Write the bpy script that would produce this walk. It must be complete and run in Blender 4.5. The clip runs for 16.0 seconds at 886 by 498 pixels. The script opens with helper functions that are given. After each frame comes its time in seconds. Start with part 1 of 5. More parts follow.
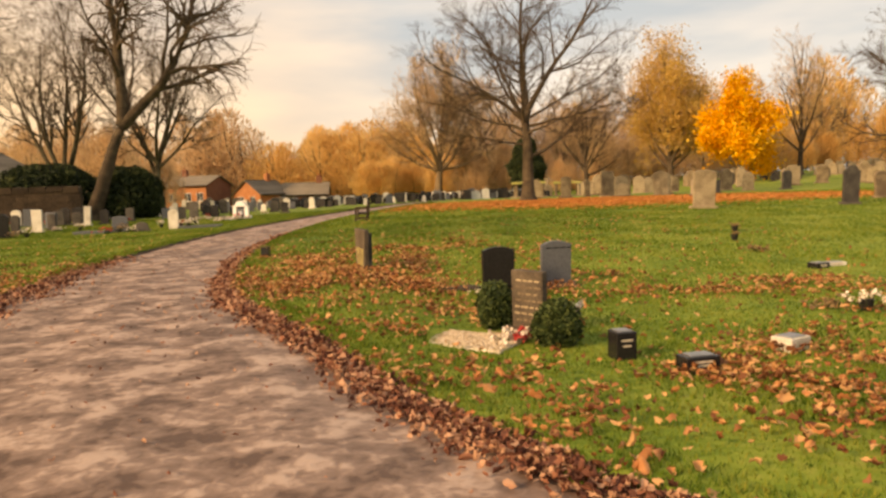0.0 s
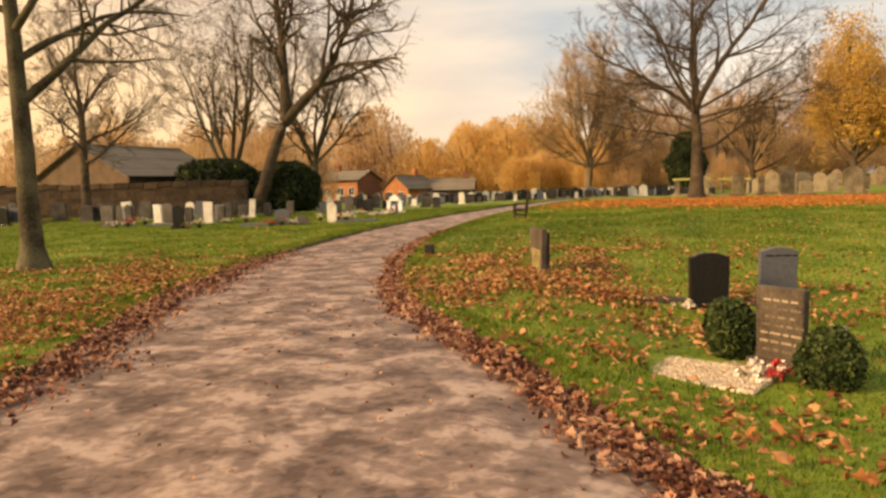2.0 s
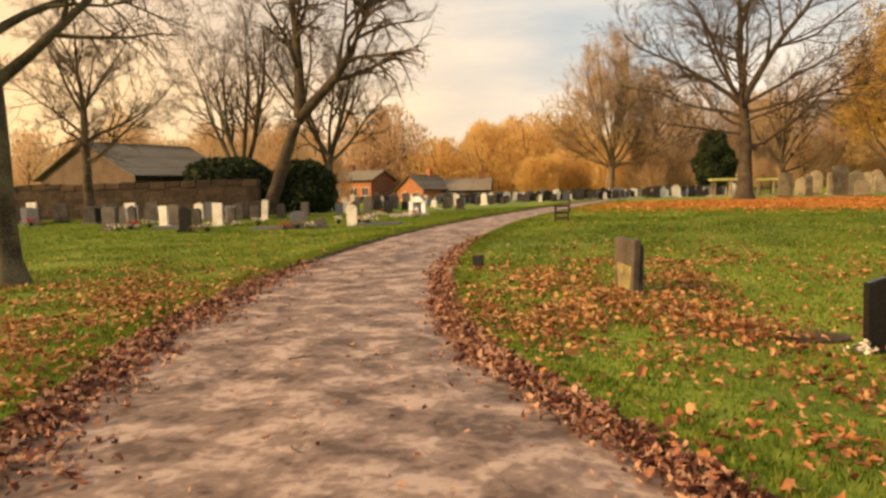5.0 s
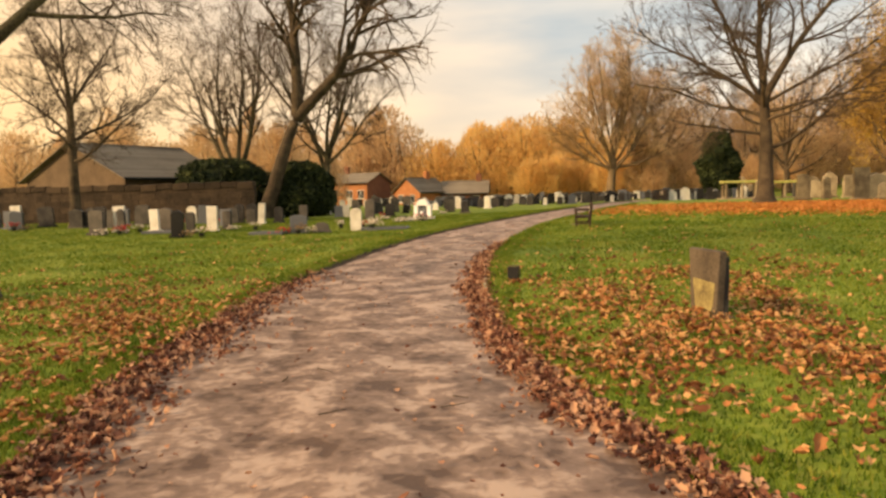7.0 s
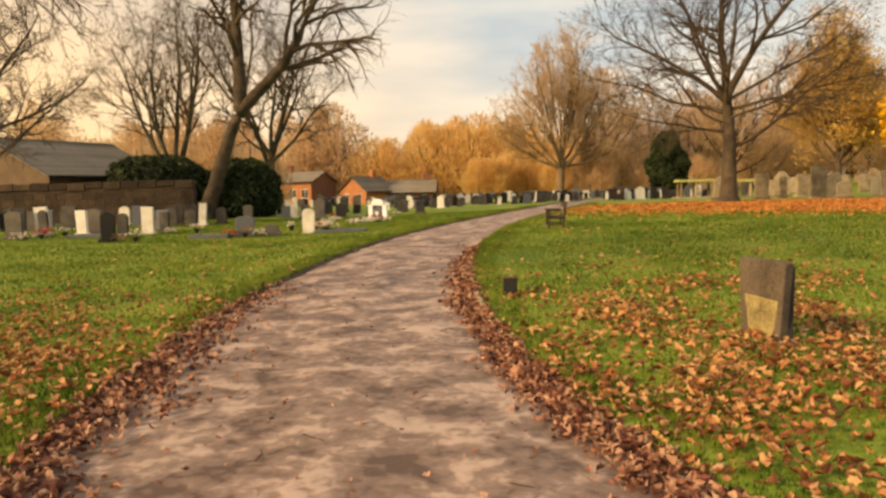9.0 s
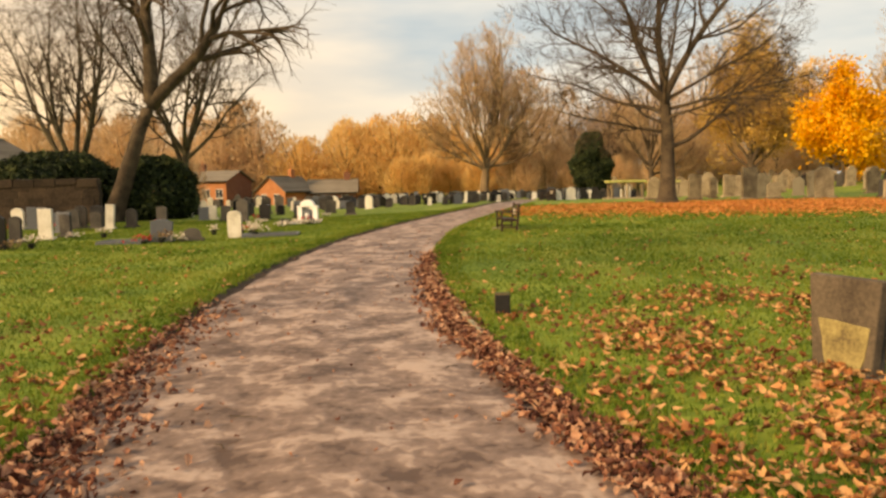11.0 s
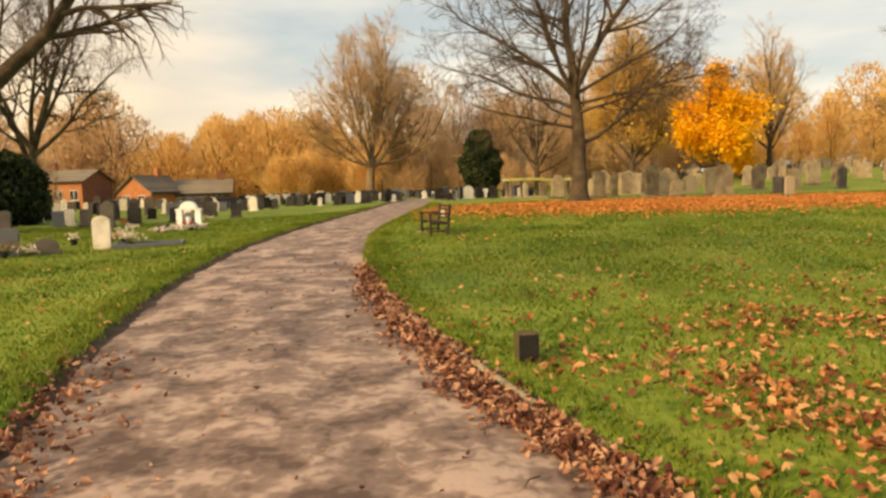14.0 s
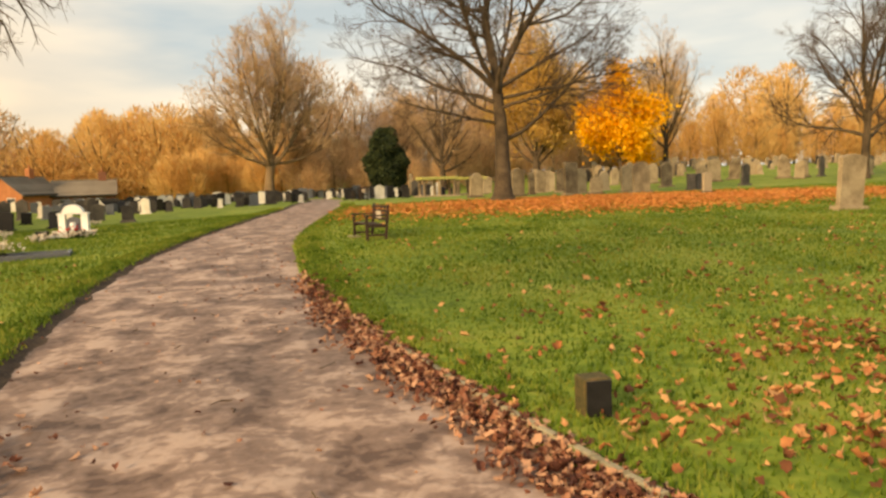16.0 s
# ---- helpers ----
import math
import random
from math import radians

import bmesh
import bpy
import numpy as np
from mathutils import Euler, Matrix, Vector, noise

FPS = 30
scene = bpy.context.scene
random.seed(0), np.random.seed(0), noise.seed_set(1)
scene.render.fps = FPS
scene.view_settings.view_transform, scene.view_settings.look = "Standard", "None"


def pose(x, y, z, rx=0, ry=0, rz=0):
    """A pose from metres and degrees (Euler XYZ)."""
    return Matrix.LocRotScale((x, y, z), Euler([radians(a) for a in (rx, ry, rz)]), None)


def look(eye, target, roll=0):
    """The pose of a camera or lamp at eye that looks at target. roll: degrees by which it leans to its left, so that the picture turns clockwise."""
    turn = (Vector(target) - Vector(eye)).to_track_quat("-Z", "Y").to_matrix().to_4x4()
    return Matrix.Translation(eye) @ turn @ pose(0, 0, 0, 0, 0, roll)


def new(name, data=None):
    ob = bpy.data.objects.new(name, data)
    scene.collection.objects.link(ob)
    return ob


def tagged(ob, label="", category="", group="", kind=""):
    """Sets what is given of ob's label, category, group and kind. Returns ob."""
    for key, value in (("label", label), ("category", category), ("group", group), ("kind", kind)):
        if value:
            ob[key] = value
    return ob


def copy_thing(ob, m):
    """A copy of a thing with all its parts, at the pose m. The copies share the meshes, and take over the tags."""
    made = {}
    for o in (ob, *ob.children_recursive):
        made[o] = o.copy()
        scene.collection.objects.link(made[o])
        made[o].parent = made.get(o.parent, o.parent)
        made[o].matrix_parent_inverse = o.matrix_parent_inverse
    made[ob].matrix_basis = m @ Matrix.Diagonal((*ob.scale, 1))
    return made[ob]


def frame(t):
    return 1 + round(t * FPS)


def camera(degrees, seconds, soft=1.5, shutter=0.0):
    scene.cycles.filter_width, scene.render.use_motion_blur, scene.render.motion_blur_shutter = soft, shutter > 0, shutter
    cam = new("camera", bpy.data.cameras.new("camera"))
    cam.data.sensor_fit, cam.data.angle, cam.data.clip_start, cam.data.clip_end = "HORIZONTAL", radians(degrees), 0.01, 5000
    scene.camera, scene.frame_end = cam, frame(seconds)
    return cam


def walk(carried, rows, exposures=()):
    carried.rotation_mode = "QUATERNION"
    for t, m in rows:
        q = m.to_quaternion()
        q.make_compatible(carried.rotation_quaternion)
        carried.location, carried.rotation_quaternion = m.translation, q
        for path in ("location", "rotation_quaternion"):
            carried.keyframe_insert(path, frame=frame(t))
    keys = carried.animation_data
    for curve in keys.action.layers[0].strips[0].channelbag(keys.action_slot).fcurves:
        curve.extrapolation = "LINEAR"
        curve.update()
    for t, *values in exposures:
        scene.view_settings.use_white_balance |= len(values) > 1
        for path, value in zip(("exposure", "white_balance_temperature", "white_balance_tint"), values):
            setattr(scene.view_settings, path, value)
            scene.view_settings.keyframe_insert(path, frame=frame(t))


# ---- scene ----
cam = camera(64.6, 16.0, soft=2.7)
METRES, EYE, TILT, LEAN, TURN = 14.4, 1.6, 0.0, 0.0, 0.0
ROWS = [
    (0.0, 0.0, 0.0, 0.0, -0.16, -5.06, 1.84),
    (0.5, -0.0142, 0.0187, -0.0, 5.22, -5.04, 1.63),
    (1.0, -0.0267, 0.0402, -0.0007, 8.56, -4.99, 1.53),
    (1.5, -0.0411, 0.0647, -0.0012, 10.57, -5.05, 1.43),
    (2.0, -0.0553, 0.088, -0.0004, 11.34, -5.06, 1.4),
    (2.5, -0.0659, 0.1147, 0.0005, 11.32, -5.05, 1.43),
    (3.0, -0.0794, 0.1404, 0.0004, 11.64, -5.03, 1.39),
    (3.5, -0.0926, 0.1682, -0.0012, 11.66, -5.02, 1.4),
    (4.0, -0.108, 0.1965, -0.0002, 11.43, -5.06, 1.33),
    (4.5, -0.1255, 0.2223, -0.0002, 11.3, -5.04, 1.29),
    (5.0, -0.1433, 0.2517, 0.0, 12.17, -5.0, 1.33),
    (7.5, -0.2271, 0.3783, -0.0003, 11.24, -4.76, 1.28),
    (8.0, -0.2442, 0.4052, -0.0002, 10.45, -4.79, 1.22),
    (8.5, -0.2599, 0.4344, -0.0009, 8.33, -4.84, 1.24),
    (9.0, -0.2744, 0.4627, 0.0001, 6.89, -4.95, 1.33),
    (9.5, -0.2917, 0.4906, 0.0011, 4.92, -4.98, 1.24),
    (12.0, -0.3634, 0.6349, 0.0016, -2.85, -5.14, 1.49),
    (12.5, -0.3736, 0.6673, 0.0021, -4.52, -5.19, 1.61),
    (13.0, -0.3874, 0.6954, 0.0021, -6.06, -5.23, 1.47),
    (13.5, -0.3988, 0.7264, 0.001, -8.3, -5.25, 1.55),
    (14.0, -0.4119, 0.7572, 0.001, -10.06, -5.37, 1.48),
    (14.5, -0.4245, 0.7869, 0.0009, -12.89, -5.43, 1.49),
    (15.0, -0.4338, 0.8205, 0.0008, -15.05, -5.52, 1.65),
    (15.5, -0.4446, 0.8516, 0.001, -16.86, -5.58, 1.69),
    (16.0, -0.4503, 0.8857, 0.0002, -18.51, -5.65, 1.83),
]
walk(cam, [(t, pose(0, 0, EYE, TILT, LEAN, TURN) @ pose(METRES * x, METRES * y, METRES * z, 90 + pitch, roll, yaw)) for t, x, y, z, yaw, pitch, roll in ROWS],
     [(0, 0.62, 8800, 18), (16, 0.64, 8200, 10)])


# ---- world and sun ----
SUN_FROM = Vector((-0.78, -0.52, 0.42)).normalized()
world = bpy.data.worlds.new("sky")
scene.world = world
world.use_nodes = True


def build_sky():
    nt = world.node_tree
    nt.nodes.clear()
    n, ln = nt.nodes.new, nt.links.new
    out, bg = n("ShaderNodeOutputWorld"), n("ShaderNodeBackground")
    sky = n("ShaderNodeTexSky")
    sky.sky_type, sky.sun_disc = "NISHITA", False
    sky.sun_elevation = math.asin(SUN_FROM.z)
    sky.sun_rotation = math.atan2(SUN_FROM.x, SUN_FROM.y)
    tc, sep = n("ShaderNodeTexCoord"), n("ShaderNodeSeparateXYZ")
    ln(tc.outputs["Generated"], sep.inputs[0])
    # streaky overcast
    mp, ns = n("ShaderNodeMapping"), n("ShaderNodeTexNoise")
    mp.inputs["Scale"].default_value = (1.2, 1.2, 5.0)
    mp.inputs["Rotation"].default_value = (0.1, -0.12, 0.3)
    ns.inputs["Scale"].default_value, ns.inputs["Detail"].default_value = 1.7, 5
    ln(tc.outputs["Generated"], mp.inputs[0])
    ln(mp.outputs[0], ns.inputs["Vector"])
    clouds = n("ShaderNodeValToRGB")
    clouds.color_ramp.elements[0].position, clouds.color_ramp.elements[0].color = 0.40, (0.46, 0.57, 0.68, 1)
    clouds.color_ramp.elements[1].position, clouds.color_ramp.elements[1].color = 0.60, (0.84, 0.85, 0.84, 1)
    ln(ns.outputs["Fac"], clouds.inputs[0])
    # the sun's side of the sky glows cream, and the horizon is warm
    m1 = n("ShaderNodeMath")
    m1.operation = "MULTIPLY_ADD"
    m1.inputs[1].default_value, m1.inputs[2].default_value = -1.25, 0.06
    ln(sep.outputs["X"], m1.inputs[0])
    m2 = n("ShaderNodeMath")
    m2.operation = "MULTIPLY_ADD"
    m2.inputs[1].default_value = -1.5
    ln(sep.outputs["Z"], m2.inputs[0])
    ln(m1.outputs[0], m2.inputs[2])
    m3 = n("ShaderNodeMath")
    m3.operation = "MULTIPLY_ADD"
    m3.inputs[1].default_value, m3.use_clamp = 0.5, True
    ln(ns.outputs["Fac"], m3.inputs[0])
    ln(m2.outputs[0], m3.inputs[2])
    warm = n("ShaderNodeMix")
    warm.data_type = "RGBA"
    warm.inputs["B"].default_value = (1.08, 0.78, 0.45, 1)
    ln(m3.outputs[0], warm.inputs["Factor"])
    ln(clouds.outputs[0], warm.inputs["A"])
    scale = n("ShaderNodeMix")
    scale.data_type, scale.blend_type = "RGBA", "MULTIPLY"
    scale.inputs["Factor"].default_value, scale.inputs["B"].default_value = 1.0, (0.1, 0.1, 0.1, 1)
    ln(sky.outputs[0], scale.inputs["A"])
    mix = n("ShaderNodeMix")
    mix.data_type = "RGBA"
    mix.inputs["Factor"].default_value = 0.85
    ln(scale.outputs["Result"], mix.inputs["A"])
    ln(warm.outputs["Result"], mix.inputs["B"])
    ln(mix.outputs["Result"], bg.inputs["Color"])
    bg.inputs["Strength"].default_value = SKY
    ln(bg.outputs[0], out.inputs[0])


SKY = 0.8
build_sky()
sun = new("sun", bpy.data.lights.new("sun", "SUN"))
sun.data.energy, sun.data.angle, sun.data.color = 3.5, radians(14), (1.0, 0.78, 0.52)
sun.matrix_world = look(SUN_FROM * 50, (0, 0, 0))


# ---- materials ----
def mat(name, cols, scale=5.0, fine=40.0, rough=0.85, bump=0.3, rnd=0.0, island=0.0, metal=0.0, dist=0.02, fine_mix=0.45, lo=0.35, hi=0.65, trans=0.0, swirl=0.0):
    """Two scales of noise through a ramp of colours, with relief; rnd and island vary the value by object and by loose piece."""
    m = bpy.data.materials.new(name)
    m.use_nodes = True
    nt = m.node_tree
    b = nt.nodes["Principled BSDF"]
    n, ln = nt.nodes.new, nt.links.new
    g = n("ShaderNodeNewGeometry")
    a, f = n("ShaderNodeTexNoise"), n("ShaderNodeTexNoise")
    for t, sc in ((a, scale), (f, fine)):
        t.inputs["Scale"].default_value, t.inputs["Detail"].default_value, t.inputs["Distortion"].default_value = sc, 5, swirl
        ln(g.outputs["Position"], t.inputs["Vector"])
    mx = n("ShaderNodeMix")
    mx.inputs["Factor"].default_value = fine_mix
    ln(a.outputs["Fac"], mx.inputs["A"])
    ln(f.outputs["Fac"], mx.inputs["B"])
    value = mx.outputs["Result"]
    for amount, sock in ((rnd, None), (island, g.outputs["Random Per Island"])):
        if amount:
            sock = sock or n("ShaderNodeObjectInfo").outputs["Random"]
            k = n("ShaderNodeMath")
            k.operation = "MULTIPLY_ADD"
            k.inputs[1].default_value, k.inputs[2].default_value = amount, -amount / 2
            ln(sock, k.inputs[0])
            ad = n("ShaderNodeMath")
            ln(value, ad.inputs[0])
            ln(k.outputs[0], ad.inputs[1])
            value = ad.outputs[0]
    r = n("ShaderNodeValToRGB")
    e = r.color_ramp.elements
    while len(e) < len(cols):
        e.new(0.5)
    for i, c in enumerate(cols):
        e[i].position = lo + (hi - lo) * i / max(1, len(cols) - 1)
        e[i].color = (*c, 1)
    ln(value, r.inputs[0])
    ln(r.outputs[0], b.inputs["Base Color"])
    b.inputs["Roughness"].default_value, b.inputs["Metallic"].default_value = rough, metal
    b.inputs["Specular IOR Level"].default_value = 0.3
    if bump:
        bp = n("ShaderNodeBump")
        bp.inputs["Strength"].default_value, bp.inputs["Distance"].default_value = bump, dist
        ln(mx.outputs["Result"], bp.inputs["Height"])
        ln(bp.outputs[0], b.inputs["Normal"])
    if trans:
        tr, ms = n("ShaderNodeBsdfTranslucent"), n("ShaderNodeMixShader")
        ms.inputs[0].default_value = trans
        ln(r.outputs[0], tr.inputs["Color"])
        ln(b.outputs[0], ms.inputs[1])
        ln(tr.outputs[0], ms.inputs[2])
        ln(ms.outputs[0], nt.nodes["Material Output"].inputs["Surface"])
    return m


GRASS = mat("grass", [(0.056, 0.102, 0.007), (0.118, 0.178, 0.014), (0.19, 0.235, 0.027), (0.245, 0.25, 0.043)], 0.6, 9, 0.95, 0.6, dist=0.04)
BLADE = mat("grass_blade", [(0.038, 0.080, 0.005), (0.092, 0.155, 0.011), (0.16, 0.21, 0.024), (0.24, 0.24, 0.04)], 0.7, 5, 0.8, 0, island=0.25, trans=0.3)
PATH = mat("path_gravel", [(0.10, 0.060, 0.044), (0.165, 0.106, 0.080), (0.20, 0.132, 0.102), (0.245, 0.163, 0.126), (0.35, 0.245, 0.193), (0.42, 0.303, 0.242)], 2.0, 10, 0.6, 0.9, dist=0.03, fine_mix=0.36, lo=0.40, hi=0.60, swirl=0.5)
LITTER = mat("leaf_litter", [(0.10, 0.036, 0.024), (0.25, 0.094, 0.056), (0.39, 0.17, 0.098), (0.54, 0.31, 0.195)], 2, 12, 0.75, 0.2, island=0.6, trans=0.25)
LEAF = mat("fallen_leaf", [(0.17, 0.06, 0.024), (0.38, 0.14, 0.05), (0.50, 0.21, 0.08), (0.62, 0.34, 0.15)], 1.5, 10, 0.7, 0.1, island=0.6, trans=0.25)
CARPET = mat("oak_leaf", [(0.36, 0.115, 0.03), (0.56, 0.20, 0.05), (0.66, 0.28, 0.085)], 1.0, 6, 0.8, 0, island=0.4, trans=0.2)
BARK = mat("bark", [(0.028, 0.020, 0.012), (0.070, 0.049, 0.030), (0.125, 0.090, 0.056)], 2.5, 26, 0.95, 0.8, dist=0.03)
BARK_MOSS = mat("mossy_bark", [(0.025, 0.018, 0.011), (0.06, 0.046, 0.026), (0.10, 0.082, 0.045), (0.14, 0.12, 0.07)], 2.0, 26, 0.95, 0.8, dist=0.03)
WILLOW_BARK = mat("willow_bark", [(0.10, 0.065, 0.036), (0.19, 0.13, 0.072), (0.27, 0.19, 0.11)], 2, 20, 0.95, 0.6)
TWIG = mat("twigs", [(0.055, 0.036, 0.021), (0.135, 0.092, 0.056)], 1, 8, 0.9, 0)
GOLD_TWIG = mat("golden_twigs", [(0.50, 0.33, 0.17), (0.70, 0.50, 0.28), (0.78, 0.60, 0.37)], 0.3, 2, 0.9, 0, island=0.3, trans=0.45)
YELLOW = mat("yellow_leaves", [(0.62, 0.28, 0.01), (0.88, 0.45, 0.015), (0.95, 0.58, 0.04)], 0.5, 3, 0.7, 0, island=0.4, trans=0.4)
GOLD = mat("golden_leaves", [(0.42, 0.25, 0.06), (0.60, 0.37, 0.09), (0.70, 0.48, 0.14)], 0.3, 2, 0.8, 0, island=0.4, trans=0.4)
WOOD_ORANGE = mat("woodland_orange", [(0.50, 0.30, 0.11), (0.70, 0.45, 0.17), (0.78, 0.56, 0.25)], 0.06, 0.5, 0.9, 0, island=0.25, trans=0.5)
WOOD_BROWN = mat("woodland_brown", [(0.40, 0.26, 0.14), (0.60, 0.41, 0.23), (0.72, 0.52, 0.31)], 0.06, 0.5, 0.9, 0, island=0.25, trans=0.5)
WOOD_FAR = mat("woodland_far", [(0.20, 0.17, 0.14), (0.30, 0.25, 0.20)], 0.05, 0.5, 0.95, 0, island=0.2, trans=0.3)
EVERGREEN = mat("evergreen", [(0.008, 0.015, 0.006), (0.024, 0.038, 0.012), (0.05, 0.062, 0.016)], 1.2, 6, 0.9, 0, island=0.35)
BOX_LEAF = mat("box_leaves", [(0.012, 0.024, 0.006), (0.036, 0.06, 0.012), (0.07, 0.092, 0.024)], 4, 20, 0.75, 0, island=0.35)
GRANITE_BLACK = mat("black_granite", [(0.010, 0.009, 0.010), (0.022, 0.02, 0.02)], 30, 120, 0.22, 0.02)
GRANITE_GREY = mat("grey_granite", [(0.075, 0.08, 0.092), (0.12, 0.125, 0.14)], 20, 120, 0.45, 0.05)
SANDSTONE = mat("sandstone", [(0.12, 0.085, 0.055), (0.25, 0.19, 0.12), (0.38, 0.30, 0.195)], 2.2, 30, 0.92, 0.4, rnd=0.3)
BROWN_STONE = mat("brown_stone", [(0.045, 0.033, 0.024), (0.085, 0.064, 0.045), (0.13, 0.10, 0.07)], 3, 30, 0.85, 0.3)
# soil of the grave beds, and the painted shade below the left turf edge
SOIL_AND_SHADE = mat("dark_soil_and_shade", [(0.025, 0.016, 0.010), (0.06, 0.038, 0.024), (0.10, 0.066, 0.04)], 4, 30, 0.95, 0.6)
MOSS_DARK = mat("dark_mossy_stone", [(0.03, 0.028, 0.012), (0.07, 0.06, 0.022), (0.14, 0.09, 0.04)], 6, 40, 0.95, 0.4)
YELLOW_STONE = mat("yellowish_sandstone", [(0.12, 0.09, 0.045), (0.24, 0.19, 0.08), (0.34, 0.28, 0.12)], 5, 40, 0.95, 0.4, fine_mix=0.3)
DARK_STONE = mat("dark_stone", [(0.022, 0.019, 0.018), (0.055, 0.048, 0.042), (0.10, 0.085, 0.07)], 2.5, 30, 0.7, 0.3, rnd=0.3)
PALE_STONE = mat("pale_stone", [(0.45, 0.40, 0.33), (0.62, 0.57, 0.48), (0.72, 0.68, 0.60)], 3, 30, 0.8, 0.2, rnd=0.2)
WHITE_MARBLE = mat("white_marble", [(0.66, 0.64, 0.60), (0.80, 0.79, 0.76)], 4, 30, 0.45, 0.05)
GRAVEL_PALE = mat("pale_gravel", [(0.42, 0.32, 0.22), (0.62, 0.50, 0.37), (0.74, 0.64, 0.50)], 6, 60, 0.9, 0.4, island=0.5)
# yellow-green of sunlit grass, painted on the top slab of the bank
SUNLIT_TOP = mat("sunlit_bank_green", [(0.26, 0.25, 0.07), (0.42, 0.40, 0.12), (0.52, 0.48, 0.2)], 2, 20, 0.95, 0.4)
PLASTIC_BLACK = mat("black_plastic", [(0.010, 0.010, 0.010), (0.022, 0.02, 0.02)], 8, 50, 0.45, 0.05)
BENCH_WOOD = mat("stained_timber", [(0.02, 0.012, 0.008), (0.05, 0.027, 0.016)], 5, 50, 0.7, 0.2)
PLAQUE = mat("pale_plaque", [(0.42, 0.36, 0.28), (0.55, 0.48, 0.38)], 8, 40, 0.6, 0.05)
WALL_STONE = mat("dark_boundary_stone", [(0.025, 0.017, 0.011), (0.05, 0.033, 0.021), (0.08, 0.053, 0.033)], 1.3, 9, 0.95, 0.6, rnd=0.2)
BRICK_BUFF = mat("buff_brick", [(0.10, 0.066, 0.04), (0.16, 0.108, 0.066)], 1.5, 14, 0.9, 0.3)
BRICK_ORANGE = mat("orange_brick", [(0.34, 0.13, 0.055), (0.46, 0.19, 0.085)], 1.5, 10, 0.9, 0.2)
# red brick houses, and the painted shade on the orange house's gable ends
BRICK_RED_AND_SHADE = mat("red_and_shaded_brick", [(0.15, 0.06, 0.035), (0.22, 0.095, 0.055)], 1.5, 10, 0.9, 0.2)
ROOF_SLATE = mat("grey_roof_tiles", [(0.14, 0.115, 0.087), (0.215, 0.18, 0.137)], 0.6, 7, 0.85, 0.2, rnd=0.3)
WINDOW_FRAME = mat("white_frames", [(0.6, 0.58, 0.54), (0.72, 0.7, 0.66)], 3, 20, 0.5, 0)
GLASS = mat("window_glass", [(0.03, 0.035, 0.04), (0.05, 0.055, 0.06)], 1, 5, 0.08, 0)
PETAL_RED = mat("red_flowers", [(0.42, 0.03, 0.03), (0.62, 0.08, 0.07)], 10, 40, 0.7, 0, island=0.4)
PETAL_PALE = mat("pale_flowers", [(0.55, 0.42, 0.34), (0.80, 0.74, 0.62)], 10, 40, 0.7, 0, island=0.5)
DRY_STEM = mat("dry_flowers", [(0.14, 0.08, 0.04), (0.30, 0.20, 0.10)], 10, 40, 0.85, 0, island=0.4)
CONCRETE = mat("edging_concrete", [(0.22, 0.19, 0.12), (0.36, 0.31, 0.20)], 4, 40, 0.9, 0.2, rnd=0.2)
METAL_GREY = mat("galvanised_metal", [(0.25, 0.25, 0.25), (0.36, 0.36, 0.36)], 5, 40, 0.45, 0.05, metal=0.8)


# ---- mesh helpers ----
def quick(name, verts, faces, material, smooth=False):
    """A mesh object out of number arrays; every face has the same count of corners."""
    verts, faces = np.asarray(verts, np.float32), np.asarray(faces, np.int32)
    me = bpy.data.meshes.new(name)
    me.vertices.add(len(verts))
    me.vertices.foreach_set("co", verts.ravel())
    k = faces.shape[1]
    me.loops.add(faces.size)
    me.loops.foreach_set("vertex_index", faces.ravel())
    me.polygons.add(len(faces))
    me.polygons.foreach_set("loop_start", np.arange(len(faces), dtype=np.int32) * k)
    me.update(calc_edges=True)
    me.validate()
    me.materials.append(material)
    if smooth:
        me.polygons.foreach_set("use_smooth", np.ones(len(faces), bool))
    return new(name, me)


def part(name, bm, material, parent, label=""):
    me = bpy.data.meshes.new(name)
    bm.to_mesh(me)
    bm.free()
    me.materials.append(material)
    ob = new(name, me)
    ob.parent = parent
    if label:
        ob["label"] = label
    return ob


def under(ob, parent, label=""):
    ob.parent = parent
    if label:
        ob["label"] = label
    return ob


def box(bm, size, at, bevel=0.0, turn=None):
    geom = bmesh.ops.create_cube(bm, size=1.0)["verts"]
    m = Matrix.Translation(at) @ (turn or Matrix()) @ Matrix.Diagonal((*size, 1))
    bmesh.ops.transform(bm, matrix=m, verts=geom)
    if bevel:
        edges = list({e for v in geom for e in v.link_edges})
        bmesh.ops.bevel(bm, geom=edges, offset=bevel, segments=2, profile=0.5, affect="EDGES")
    return bm


def boxed(size, at, bevel=0.0, turn=None):
    return box(bmesh.new(), size, at, bevel, turn)


def lathe(bm, profile, at=(0, 0, 0), sides=14):
    """Turns a profile of (radius, height) about the vertical."""
    rings = [[bm.verts.new((at[0] + r * math.cos(2 * math.pi * i / sides), at[1] + r * math.sin(2 * math.pi * i / sides), at[2] + z)) for i in range(sides)] for r, z in profile]
    for a, b in zip(rings, rings[1:]):
        for i in range(sides):
            bm.faces.new((a[i], a[(i + 1) % sides], b[(i + 1) % sides], b[i]))
    bm.faces.new(rings[0][::-1])
    bm.faces.new(rings[-1])
    return bm


def sm(a):
    a = np.clip(a, 0, 1)
    return a * a * (3 - 2 * a)


